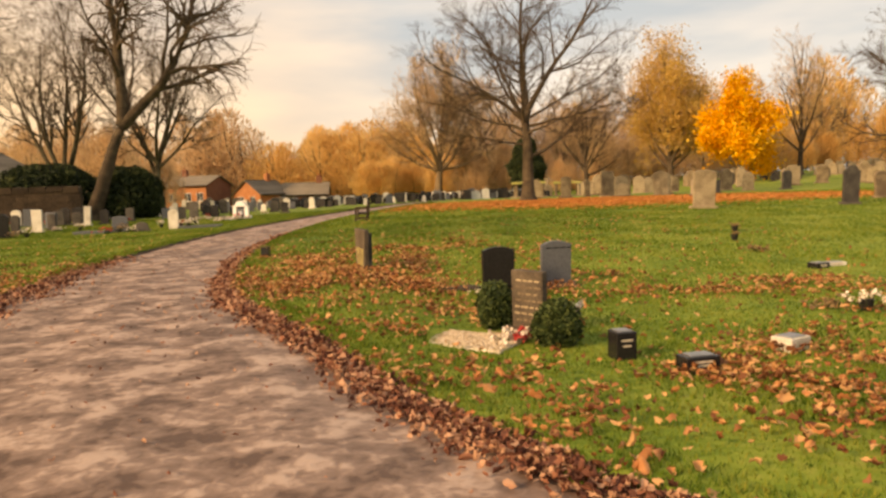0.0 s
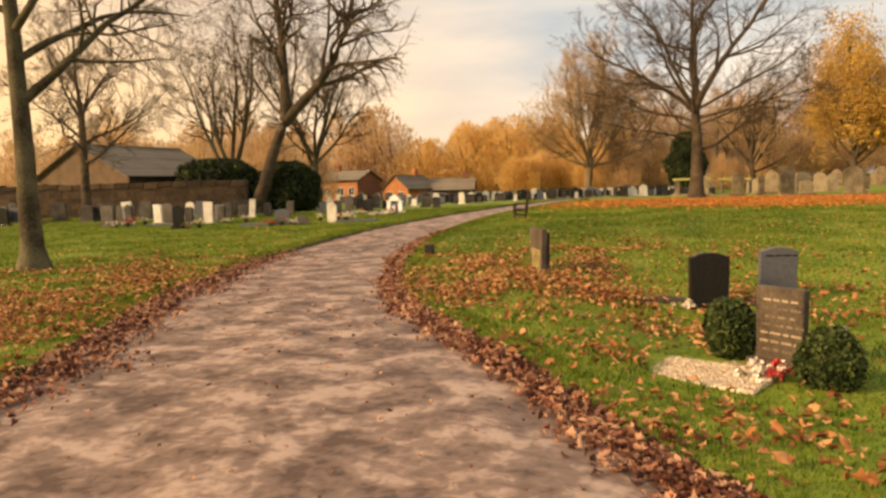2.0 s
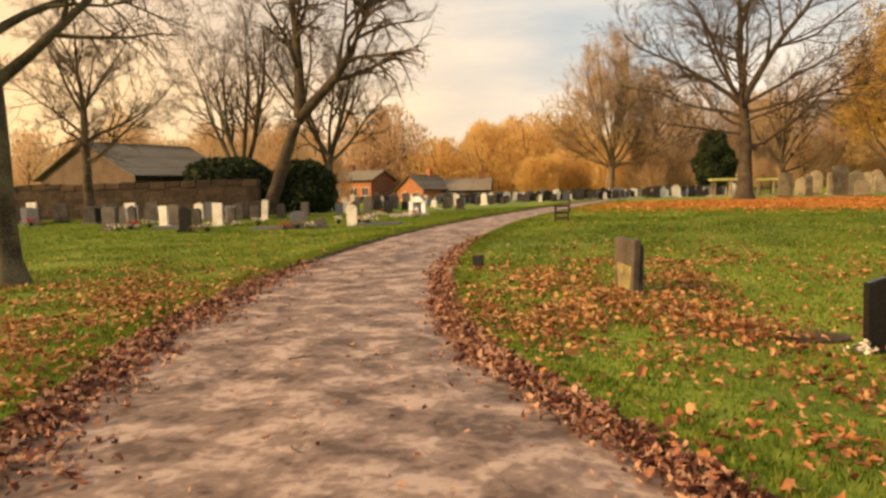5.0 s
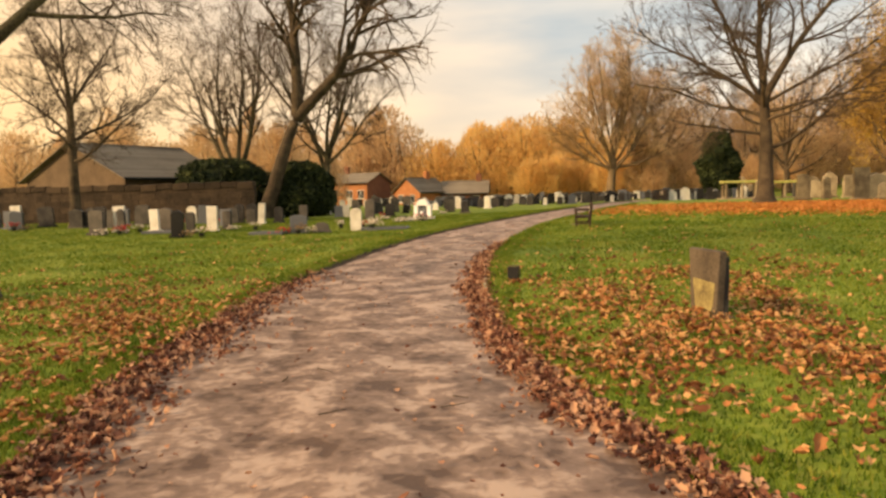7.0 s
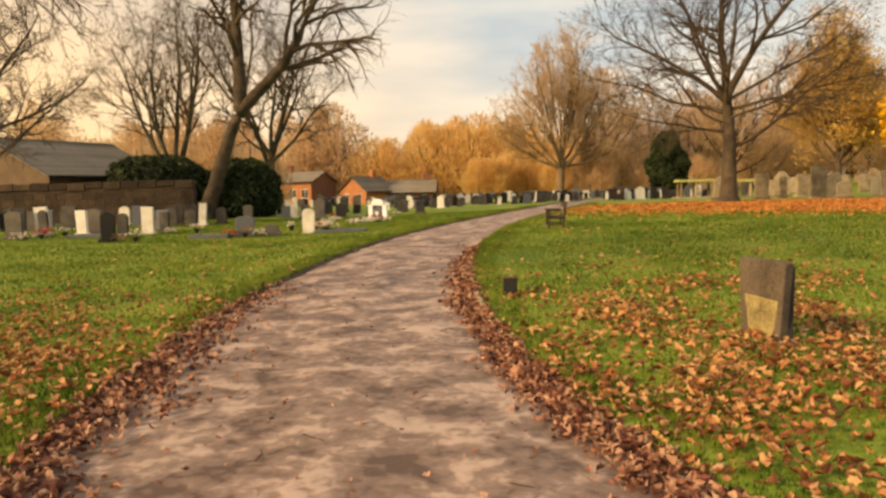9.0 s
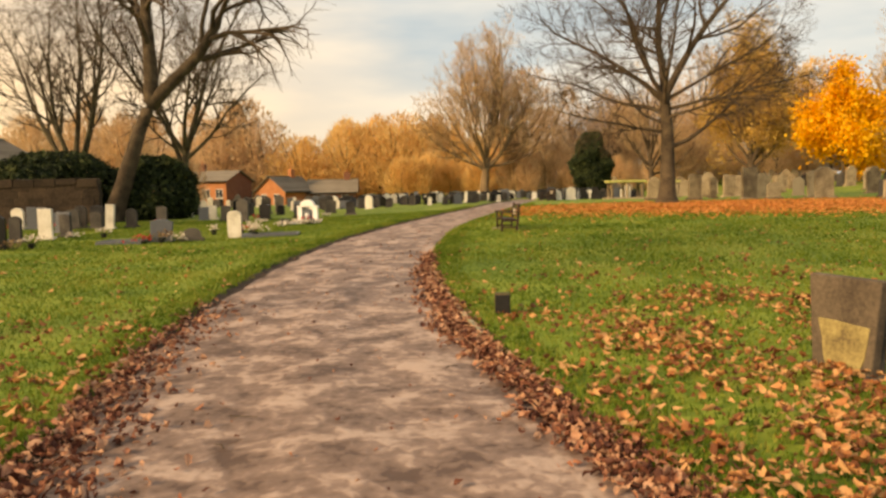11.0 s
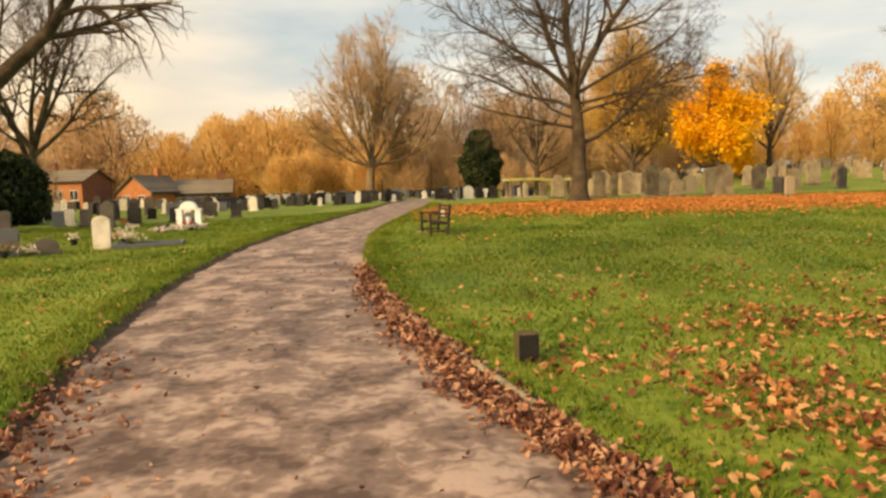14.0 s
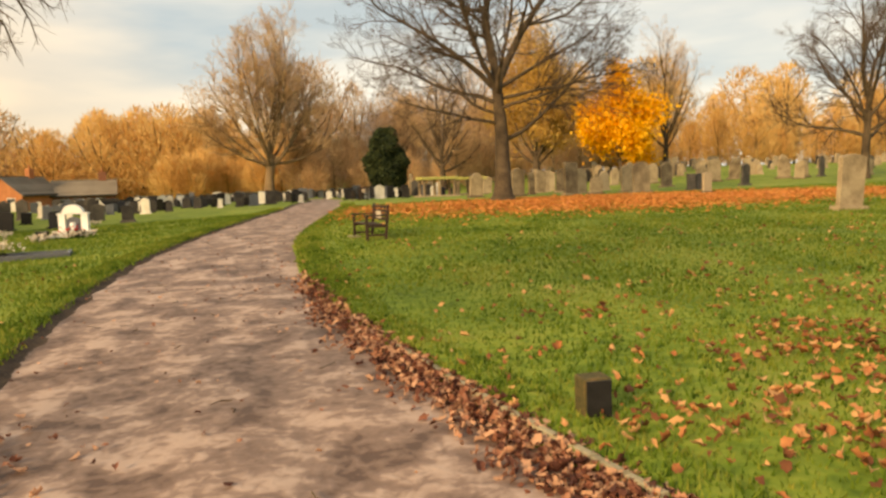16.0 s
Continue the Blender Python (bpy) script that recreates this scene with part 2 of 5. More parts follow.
def ground_z(x, y):
    """The lie of the land: level by the path, a low swell under the oak, a rise to the east, a dip to the far west."""
    x, y = np.asarray(x, float), np.asarray(y, float)
    k = sm((x + 14) / 16)
    z = sm((y - 10) / 30) * (0.25 + 0.43 * k) - (0.43 * k - 0.02) * sm((y - 42) / 38)
    z = z + 2.0 * sm((y - 30) / 60) * sm((x - 10) / 36)
    z = z - 2.6 * sm((y - 72) / 25) * sm((-x - 8) / 20)
    return z - 0.18 * sm((x + 1.6) / 2.2) * sm((y - 3.5) / 3.5) * (1 - sm((y - 11.5) / 7)) * (1 - sm((x - 7) / 6))


def gz(x, y):
    return float(ground_z(x, y))


def curve_through(points, n):
    """Catmull-Rom through the points, n steps a span."""
    p = np.array(points, float)
    p = np.vstack([2 * p[0] - p[1], p, 2 * p[-1] - p[-2]])
    out = []
    for i in range(1, len(p) - 2):
        for u in np.arange(n) / n:
            out.append(0.5 * (2 * p[i] + (p[i + 1] - p[i - 1]) * u + (2 * p[i - 1] - 5 * p[i] + 4 * p[i + 1] - p[i + 2]) * u ** 2 + (3 * p[i] - p[i - 1] - 3 * p[i + 1] + p[i + 2]) * u ** 3))
    out.append(p[-2])
    return np.array(out)


def inside(px, py, poly):
    """Even-odd test of many points against one polygon."""
    c = np.zeros(px.shape, bool)
    x0, y0 = poly[-1]
    for x1, y1 in poly:
        if y0 != y1:
            c ^= ((y1 > py) != (y0 > py)) & (px < (x0 - x1) * (py - y1) / (y0 - y1) + x1)
        x0, y0 = x1, y1
    return c


rng = np.random.default_rng(7)

# ---- path, ground ----
EDGE_RIGHT = curve_through([(9, -8), (4.2, -0.6), (2.3, 1.9), (0.75, 3.75), (-0.7, 6.2), (-1.9, 8.3), (-2.95, 10.2), (-3.8, 12.3), (-4.5, 15.2),
                            (-5.0, 19), (-5.15, 22.5), (-4.95, 26), (-4.4, 30), (-2.6, 36.6), (-1.2, 42), (0.2, 50), (2.4, 60), (3.5, 74)], 14)
EDGE_LEFT = curve_through([(3.5, -12), (-0.6, -4.0), (-2.8, -0.8), (-4.3, 2.2), (-5.4, 5.2), (-6.2, 8.0), (-7.0, 10.3), (-7.65, 13), (-8.15, 16.5),
                           (-8.35, 20.3), (-8.2, 24.5), (-7.6, 28.7), (-6.7, 32.3), (-5.4, 36.8), (-3.7, 42.8), (-2.2, 50.5), (0.0, 60.5), (1.1, 74)], 14)
PATH_AREA = np.vstack([EDGE_LEFT, EDGE_RIGHT[::-1]])


def build_ground():
    def axis(lo, hi, step, far):
        mid = list(np.arange(lo, hi, step))
        up, down, s = [], [], step
        a, b = hi, lo
        while a < far:
            up.append(a)
            s = min(s * 1.17, 120)
            a += s
        s = step
        while b > -far:
            s = min(s * 1.17, 120)
            b -= s
            down.append(b)
        return np.array(down[::-1] + mid + up)

    xs, ys = axis(-14, 8, 0.25, 1600), axis(-3, 44, 0.25, 1600)
    X, Y = np.meshgrid(xs, ys)
    Z = ground_z(X, Y)
    near = (np.abs(X) < 40) & (np.abs(Y) < 70)
    lumps = np.array([noise.noise((x * 0.6, y * 0.6, 0)) for x, y in zip(X[near], Y[near])]) * 0.025
    Z[near] += lumps
    Z[inside(X, Y, PATH_AREA)] -= 0.14
    v = np.stack([X, Y, Z], -1).reshape(-1, 3)
    w = len(xs)
    i = (np.arange(len(ys) - 1)[:, None] * w + np.arange(w - 1)[None]).ravel()
    ob = quick("ground", v, np.stack([i, i + 1, i + 1 + w, i + w], -1), GRASS, True)
    tagged(ob, "mown green cemetery lawn with scattered leaves", "lawn", kind="structure")


def build_path():
    n, cols = len(EDGE_LEFT), 26
    v = []
    for k in range(n):
        for j in range(cols + 1):
            u = j / cols
            x, y = EDGE_LEFT[k] * (1 - u) + EDGE_RIGHT[k] * u
            rut = -0.014 * (math.exp(-((u - 0.34) / 0.08) ** 2) + math.exp(-((u - 0.66) / 0.08) ** 2))
            z = gz(x, y) - 0.05 + rut + 0.018 * noise.noise((x * 1.3, y * 1.3, 3)) + 0.03 * math.sin(math.pi * u)
            v.append((x, y, z))
    i = (np.arange(n - 1)[:, None] * (cols + 1) + np.arange(cols)[None]).ravel()
    ob = quick("path", v, np.stack([i, i + 1, i + 2 + cols, i + 1 + cols], -1), PATH, True)
    tagged(ob, "worn brown gravel path with pale dusty patches", "path", kind="structure")


def offsets(line):
    d = np.gradient(line, axis=0)
    d /= np.linalg.norm(d, axis=1)[:, None]
    return np.stack([d[:, 1], -d[:, 0]], -1)


def build_verge(name, line, side):
    profile = [(-0.07, -0.075), (-0.02, -0.03), (0.03, 0.012), (0.12, 0.03), (0.30, 0.028), (0.5, 0.012), (0.7, -0.03)]
    nrm = offsets(line) * side
    v = []
    for p, q in zip(line, nrm):
        wob = 0.07 * noise.noise((p[0] * 1.7, p[1] * 1.7, 9)) + 0.04 * noise.noise((p[0] * 6, p[1] * 6, 2))
        for o, dz in profile:
            x, y = p + q * (o + wob)
            v.append((x, y, gz(x, y) + dz + 0.02 * noise.noise((x * 0.6, y * 0.6, 0))))
    w = len(profile)
    i = (np.arange(len(line) - 1)[:, None] * w + np.arange(w - 1)[None]).ravel()
    f = np.stack([i, i + 1, i + 1 + w, i + w], -1)
    tagged(quick(name, v, f if side > 0 else f[:, ::-1], GRASS, True), "turf edge of the gravel path", "verge", kind="structure")


build_ground()
build_path()


def dense(line, k=6):
    t = np.linspace(0, len(line) - 1, (len(line) - 1) * k + 1)
    return np.stack([np.interp(t, np.arange(len(line)), line[:, i]) for i in (0, 1)], -1)


build_verge("verge_right", dense(EDGE_RIGHT, 3), 1)
build_verge("verge_left", dense(EDGE_LEFT, 3), -1)




def shade_edge(line, side):
    """The shade under the cut turf edge, put in as a dark strip."""
    nrm = offsets(line) * side
    v = []
    for p, q in zip(line, nrm):
        wob = 0.07 * noise.noise((p[0] * 1.7, p[1] * 1.7, 9)) + 0.04 * noise.noise((p[0] * 6, p[1] * 6, 2))
        for o, dz in ((-0.17, -0.052), (-0.085, -0.034), (-0.03, -0.010), (0.012, 0.012)):
            x, y = p + q * (o + wob)
            v.append((x, y, gz(x, y) + dz + 0.012 * noise.noise((x * 9, y * 9, 4))))
    i = (np.arange(len(line) - 1)[:, None] * 4 + np.arange(3)[None]).ravel()
    f = np.stack([i, i + 1, i + 5, i + 4], -1)
    tagged(quick("verge_shade", v, f if side > 0 else f[:, ::-1], SOIL_AND_SHADE, True), "dark strip painted as shade below the turf edge", "verge", kind="structure")


shade_edge(dense(EDGE_LEFT, 3), -1)


# ---- trees ----
def grow(start, way, length, r, level, spec, r_g, out):
    """One branch and all that spring from it: a list of (points, radii, level)."""
    kids, wob, lift, ratio = spec[level]
    n = 7 if level == 0 else (5 if level == 1 else 3)
    pts, p, d = [np.array(start, float)], np.array(start, float), np.array(way, float) / np.linalg.norm(way)
    dirs = [d]
    bends = r_g.normal(0, wob, (n, 3)) + np.array((0, 0, lift))
    for bend in bends:
        d = d + bend
        d = d / math.sqrt(d[0] * d[0] + d[1] * d[1] + d[2] * d[2])
        p = p + d * length / n
        pts.append(p)
        dirs.append(d)
    rad = r * (1 - 0.8 * np.linspace(0, 1, n + 1) ** 0.8)
    out.append((np.array(pts), np.maximum(rad, 0.004), level))
    if level + 1 >= len(spec):
        return
    for k in range(kids):
        f = 0.22 + 0.78 * (k + r_g.random()) / kids
        i = min(int(f * n), n - 1)
        u = f * n - i
        q = pts[i] * (1 - u) + pts[i + 1] * u
        side = r_g.normal(0, 1, 3)
        side -= side @ dirs[i] * dirs[i]
        side /= np.linalg.norm(side)
        a = radians(r_g.uniform(28, 58))
        grow(q, dirs[i] * math.cos(a) + side * math.sin(a), length * ratio * (1.15 - 0.6 * f) * r_g.uniform(0.7, 1.2), max(rad[i] * 0.55, 0.006), level + 1, spec, r_g, out)


def tubes(branches, thick=1.0):
    """Round tubes along the branches; those with like counts are made together."""
    sets = {}
    for pts, rad, _ in branches:
        s = 10 if rad[0] > 0.12 else (6 if rad[0] > 0.04 else 3)
        sets.setdefault((len(pts), s), []).append((pts, rad))
    vs, fs, base = [], [], 0
    for (n, s), rows in sets.items():
        pts, rad = np.array([r[0] for r in rows]), np.array([r[1] for r in rows]) * thick
        d = np.gradient(pts, axis=1)
        d /= np.linalg.norm(d, axis=2)[..., None]
        ref = np.where(np.abs(d[..., 2:3]) > 0.9, np.array([1.0, 0, 0]), np.array([0, 0, 1.0]))
        u = np.cross(d, ref)
        u /= np.linalg.norm(u, axis=2)[..., None]
        w = np.cross(d, u)
        a = 2 * np.pi * np.arange(s) / s
        ring = pts[:, :, None] + rad[:, :, None, None] * (np.cos(a)[:, None] * u[:, :, None] + np.sin(a)[:, None] * w[:, :, None])
        vs.append(ring.reshape(-1, 3))
        i = np.arange(n - 1)[:, None] * s + np.arange(s)[None]
        j = np.arange(n - 1)[:, None] * s + (np.arange(s)[None] + 1) % s
        one = np.stack([i, j, j + s, i + s], -1).reshape(-1, 4)
        fs.append((one[None] + (np.arange(len(rows)) * n * s)[:, None, None]).reshape(-1, 4) + base)
        base += len(rows) * n * s
    return np.vstack(vs), np.vstack(fs)


def clumps(centres, n, spread, size, r_g, flat=1.0):
    """Loose leaves: n small bent quads round each centre."""
    c = np.repeat(np.asarray(centres), n, axis=0)
    c = c + r_g.normal(0, spread, c.shape)
    m = len(c)
    a = r_g.normal(0, 1, (m, 3))
    a /= np.linalg.norm(a, axis=1)[:, None]
    b = np.cross(a, r_g.normal(0, 1, (m, 3)))
    b /= np.linalg.norm(b, axis=1)[:, None]
    s = (size * r_g.uniform(0.6, 1.3, m))[:, None]
    v = np.stack([c - a * s, c + b * s * 0.6, c + a * s, c - b * s * 0.6], 1).reshape(-1, 3)
    return v, np.arange(m * 4).reshape(m, 4)


def tree(name, label, at, trunk, limbs, spec, seed, bark=None, twig=None, leaf=None, leaf_n=0, leaf_size=0.1, leaf_spread=0.3, group="", twig_thick=1.0, lean=(0, 0)):
    """trunk: (height, radius at the foot, wander). limbs: rows of (height, heading, rise, length, radius), in metres and degrees."""
    r_g = np.random.default_rng(seed)
    bark, twig = bark or BARK, twig or TWIG
    x, y = at
    foot = np.array((x, y, gz(x, y) - 0.12))
    height, radius, wander = trunk
    n = 12
    pts = [foot]
    d = np.array((lean[0], lean[1], 1.0))
    for i in range(n):
        d = d + r_g.normal(0, wander, 3) * (1, 1, 0.2)
        d[2] = abs(d[2])
        d /= np.linalg.norm(d)
        pts.append(pts[-1] + d * height / n)
    pts = np.array(pts)
    u = np.linspace(0, 1, n + 1)
    rad = radius * (1 - 0.45 * u) * (1 + 0.75 * np.exp(-u * height / 0.28))
    out, spans = [(pts, rad, -1)], []
    for z, az, el, length, r in limbs:
        i = np.clip((z / height) * n, 0, n - 0.001)
        q = pts[int(i)] * (1 - i % 1) + pts[int(i) + 1] * (i % 1)
        way = (math.cos(radians(az)) * math.cos(radians(el)), math.sin(radians(az)) * math.cos(radians(el)), math.sin(radians(el)))
        first = len(out)
        grow(q, way, length, r, 0, spec, r_g, out)
        spans.append((first, len(out)))
    thing = tagged(new(name), label, "tree", group)
    thing.location = foot
    shift = foot

    def put(pname, bs, material, thick=1.0):
        v, f = tubes(bs, thick)
        return under(quick(pname, v - shift, f, material, True), thing)

    put("trunk", out[:1], bark)
    for a, b in spans:
        put("limb", [k for k in out[a:b] if k[2] <= 1], bark)
    put("twig_spray", [b for b in out if b[2] >= 2], twig, twig_thick)["kind"] = "stuff"
    if leaf:
        tips = [b[0][-1] for b in out if b[2] >= 2]
        v, f = clumps(tips, leaf_n, leaf_spread, leaf_size, r_g)
        under(quick("crown", v - shift, f, leaf), thing)["kind"] = "stuff"
    return thing


def ring_limbs(z0, z1, count, el0, el1, len0, len1, r, seed):
    """Limbs set round a trunk, from low and flat to high and steep."""
    g = np.random.default_rng(seed)
    rows = []
    for i in range(count):
        u = i / max(1, count - 1)
        rows.append((z0 + (z1 - z0) * u, (i * 137.5 + g.uniform(-25, 25)) % 360, el0 + (el1 - el0) * u + g.uniform(-6, 6), (len0 + (len1 - len0) * u) * g.uniform(0.85, 1.15), r * g.uniform(0.7, 1.0)))
    return rows


OPEN = [(13, 0.10, 0.03, 0.46), (9, 0.15, 0.03, 0.52), (7, 0.2, 0.02, 0.52), (0, 0.2, 0.0, 0.5)]
UPSWEPT = [(12, 0.08, 0.10, 0.42), (8, 0.12, 0.10, 0.5), (6, 0.15, 0.06, 0.5), (0, 0.15, 0.05, 0.5)]
DROOP = [(13, 0.12, 0.01, 0.46), (9, 0.18, -0.03, 0.52), (7, 0.22, -0.10, 0.52), (0, 0.15, -0.18, 0.5)]
FINE = [(12, 0.08, 0.10, 0.42), (8, 0.12, 0.10, 0.52), (7, 0.15, 0.06, 0.55), (0, 0.15, 0.05, 0.5)]
LIGHT = [(8, 0.10, 0.06, 0.5), (6, 0.14, 0.05, 0.5), (4, 0.18, 0.03, 0.5)]

OAK = [(15, 0.13, 0.05, 0.46), (9, 0.18, 0.05, 0.5), (7, 0.22, 0.03, 0.5), (0, 0.2, 0.0, 0.5)]
FORK = [(16, 0.13, 0.15, 0.46), (9, 0.18, -0.02, 0.52), (7, 0.22, -0.10, 0.52), (0, 0.15, -0.18, 0.5)]
tree("oak_tree", "large bare oak with spreading limbs on the lawn", (4.8, 38.9), (4.9, 0.36, 0.02),
     [(4.8, 110, 80, 8.2, 0.20), (4.8, 5, 50, 8.4, 0.19), (4.5, 178, 38, 6.6, 0.13), (4.3, 250, 45, 6.0, 0.11), (4.5, 60, 42, 6.0, 0.12), (4.0, 190, 12, 6.0, 0.10), (4.7, 165, 58, 7.0, 0.12),
      (4.2, 335, 20, 5.8, 0.09), (3.2, 184, -2, 5.2, 0.08), (2.5, 0, 16, 6.8, 0.11), (3.6, 120, 10, 5.0, 0.08), (3.8, 285, 15, 5.0, 0.08), (4.6, 15, 28, 6.4, 0.10), (4.6, 212, 30, 6.0, 0.10)],
     OAK, 11, BARK, lean=(0.03, 0), twig_thick=1.15)
tree("sycamore_tree", "bare tree with mossy trunk and overhanging limbs", (-12.6, 14.45), (6.5, 0.24, 0.015),
     [(3.7, 30, 32, 6.0, 0.12), (4.6, 55, 30, 5.5, 0.10), (5.2, -10, 38, 6.0, 0.10), (5.6, 190, 40, 5.0, 0.09), (6.0, 110, 50, 5.5, 0.09), (6.4, 20, 60, 6.0, 0.1), (6.4, 280, 55, 5.0, 0.09)], DROOP, 5, BARK_MOSS)
tree("forked_tree", "tall bare forked tree above dark bushes", (-21.3, 42.6), (6.4, 0.47, 0.06),
     [(6.3, 100, 84, 12.0, 0.38), (6.1, 2, 40, 12.0, 0.36), (6.3, 185, 50, 8.0, 0.09), (6.3, 60, 55, 9.0, 0.10)], FORK, 21, lean=(0.30, -0.05), twig_thick=1.5)
tree("ash_tree", "bare pale-barked ash tree behind the graves", (-22.2, 54.5), (4.2, 0.34, 0.03),
     [(1.6, 130, 72, 11.0, 0.2), (3.9, 15, 66, 11.0, 0.22), (4.0, 190, 60, 9.0, 0.18), (4.1, 280, 60, 8.5, 0.16), (3.6, 0, 38, 7.5, 0.14), (4.1, 60, 62, 9.0, 0.16)], OPEN, 31, BARK_MOSS, lean=(0.16, 0), twig_thick=1.7)
tree("lime_tree", "bare upswept lime tree behind the wall", (-27.6, 52.0), (3.0, 0.36, 0.03),
     [(2.0, 170, 64, 11.0, 0.2), (2.7, 120, 74, 12.0, 0.2), (2.8, 30, 66, 11.0, 0.2), (2.9, 350, 56, 9.5, 0.17), (2.6, 240, 62, 10.0, 0.17), (2.9, 190, 50, 9.0, 0.15)], FINE, 41, BARK_MOSS, twig_thick=1.5)
tree("wall_tree", "bare slender tree beside the boundary wall", (-26.6, 34.0), (6.4, 0.27, 0.02),
     ring_limbs(3.2, 6.3, 11, 22, 66, 5.2, 4.8, 0.11, 3), OPEN, 51, twig_thick=1.4)
tree("willow_tree", "tall golden-twigged willow beyond the graves", (-0.3, 88.5), (5.0, 0.6, 0.03),
     [(3.5, 182, 12, 8.5, 0.22), (3.6, 5, 15, 7.0, 0.2)] + ring_limbs(3.0, 4.9, 18, 34, 80, 10.0, 12.5, 0.22, 8), FINE, 61, WILLOW_BARK, GOLD_TWIG, twig_thick=2.4)
tree("yellow_maple", "small maple in full bright yellow leaf", (28.6, 67.5), (3.2, 0.2, 0.02), ring_limbs(1.6, 3.1, 12, 15, 80, 3.3, 5.8, 0.1, 9), LIGHT, 71, BARK, TWIG, YELLOW, 26, 0.17, 0.42)
tree("bare_tree", "bare upright tree beside the yellow maple", (37.0, 72.5), (5, 0.3, 0.02), ring_limbs(2.2, 4.9, 11, 40, 82, 7.0, 9.0, 0.14, 10), UPSWEPT, 81, BARK, GOLD_TWIG, twig_thick=1.4)
tree("golden_tree", "broad autumn tree with thinning golden leaves", (25.5, 78.0), (4.5, 0.4, 0.02), ring_limbs(1.8, 4.4, 14, 25, 82, 6.5, 9.5, 0.2, 12), UPSWEPT, 91, BARK, GOLD_TWIG, GOLD, 3, 0.12, 0.5, twig_thick=1.6)
tree("brown_tree", "tall bare tree with pale brown twigs", (17.5, 84.0), (4.5, 0.35, 0.02), ring_limbs(2.0, 4.4, 12, 25, 80, 5.5, 8.0, 0.18, 13), UPSWEPT, 92, BARK, GOLD_TWIG, twig_thick=1.3)
tree("field_tree", "bare spreading tree among the old graves", (31.3, 45.2), (5.0, 0.28, 0.02), ring_limbs(2.4, 4.9, 11, 18, 78, 5.0, 7.5, 0.14, 14), OPEN, 101, BARK, twig_thick=1.4)


def evergreen(name, label, at, height, width, seed, material=EVERGREEN, low=0.15, n=5200, size=0.12, category="tree"):
    """A dense evergreen: a short stem, inner branches and a skin of small sprays with an uneven outline."""
    g = np.random.default_rng(seed)
    x, y = at
    thing = tagged(new(name), label, category)
    thing.location = (x, y, gz(x, y))
    stem = [(np.array([(0, 0, -0.1), (0.02, 0, height * 0.4), (0, 0.02, height * 0.85)]), np.array((0.14, 0.1, 0.03)) * min(1, height / 4), 0)]
    for _ in range(24):
        z, a = g.uniform(0.15, 0.8) * height, g.uniform(0, 6.28)
        rr = width * 0.42 * math.sin(math.pi * min(0.97, z / height * 0.8 + 0.15))
        stem.append((np.array([(0, 0, z), (math.cos(a) * rr * 0.5, math.sin(a) * rr * 0.5, z + rr * 0.15), (math.cos(a) * rr, math.sin(a) * rr, z + rr * 0.5)]), np.array((0.04, 0.03, 0.01)) * min(1, height / 3), 1))
    v, f = tubes(stem)
    under(quick("trunk", v, f, BARK, True), thing)
    u = g.random(n)
    th = g.uniform(0, 2 * math.pi, n)
    zz = low + (1 - low) * u
    prof = np.sqrt(np.clip(np.sin(np.pi * np.clip(0.10 + 0.88 * u, 0, 1)), 0.02, 1))
    lump = np.array([1 + 0.4 * noise.noise((math.cos(a) * 1.6 + seed, math.sin(a) * 1.6, b * height * 0.8)) for a, b in zip(th, zz)])
    r = width / 2 * prof * lump * g.uniform(0.72, 1.04, n)
    c = np.stack([np.cos(th) * r, np.sin(th) * r, zz * height * (0.96 + 0.06 * lump)], -1)
    v, f = clumps(c, 3, size * 0.7, size, g)
    v[:, 2] = np.maximum(v[:, 2], 0.01)
    under(quick("crown", v, f, material), thing)["kind"] = "stuff"
    return thing


evergreen("cypress_tree", "dark green upright cypress by the old graves", (9.3, 76.5), 6.0, 3.4, 4, low=0.03, n=10000, size=0.13)
evergreen("evergreen_bush", "large dark evergreen bush by the boundary wall", (-24.6, 44.5), 3.4, 6.4, 6, low=0.0, n=12000, size=0.10, category="bush")
evergreen("evergreen_bush", "rounded dark evergreen bush by the forked tree", (-19.9, 44.9), 3.1, 4.4, 8, low=0.0, n=10000, size=0.10, category="bush")


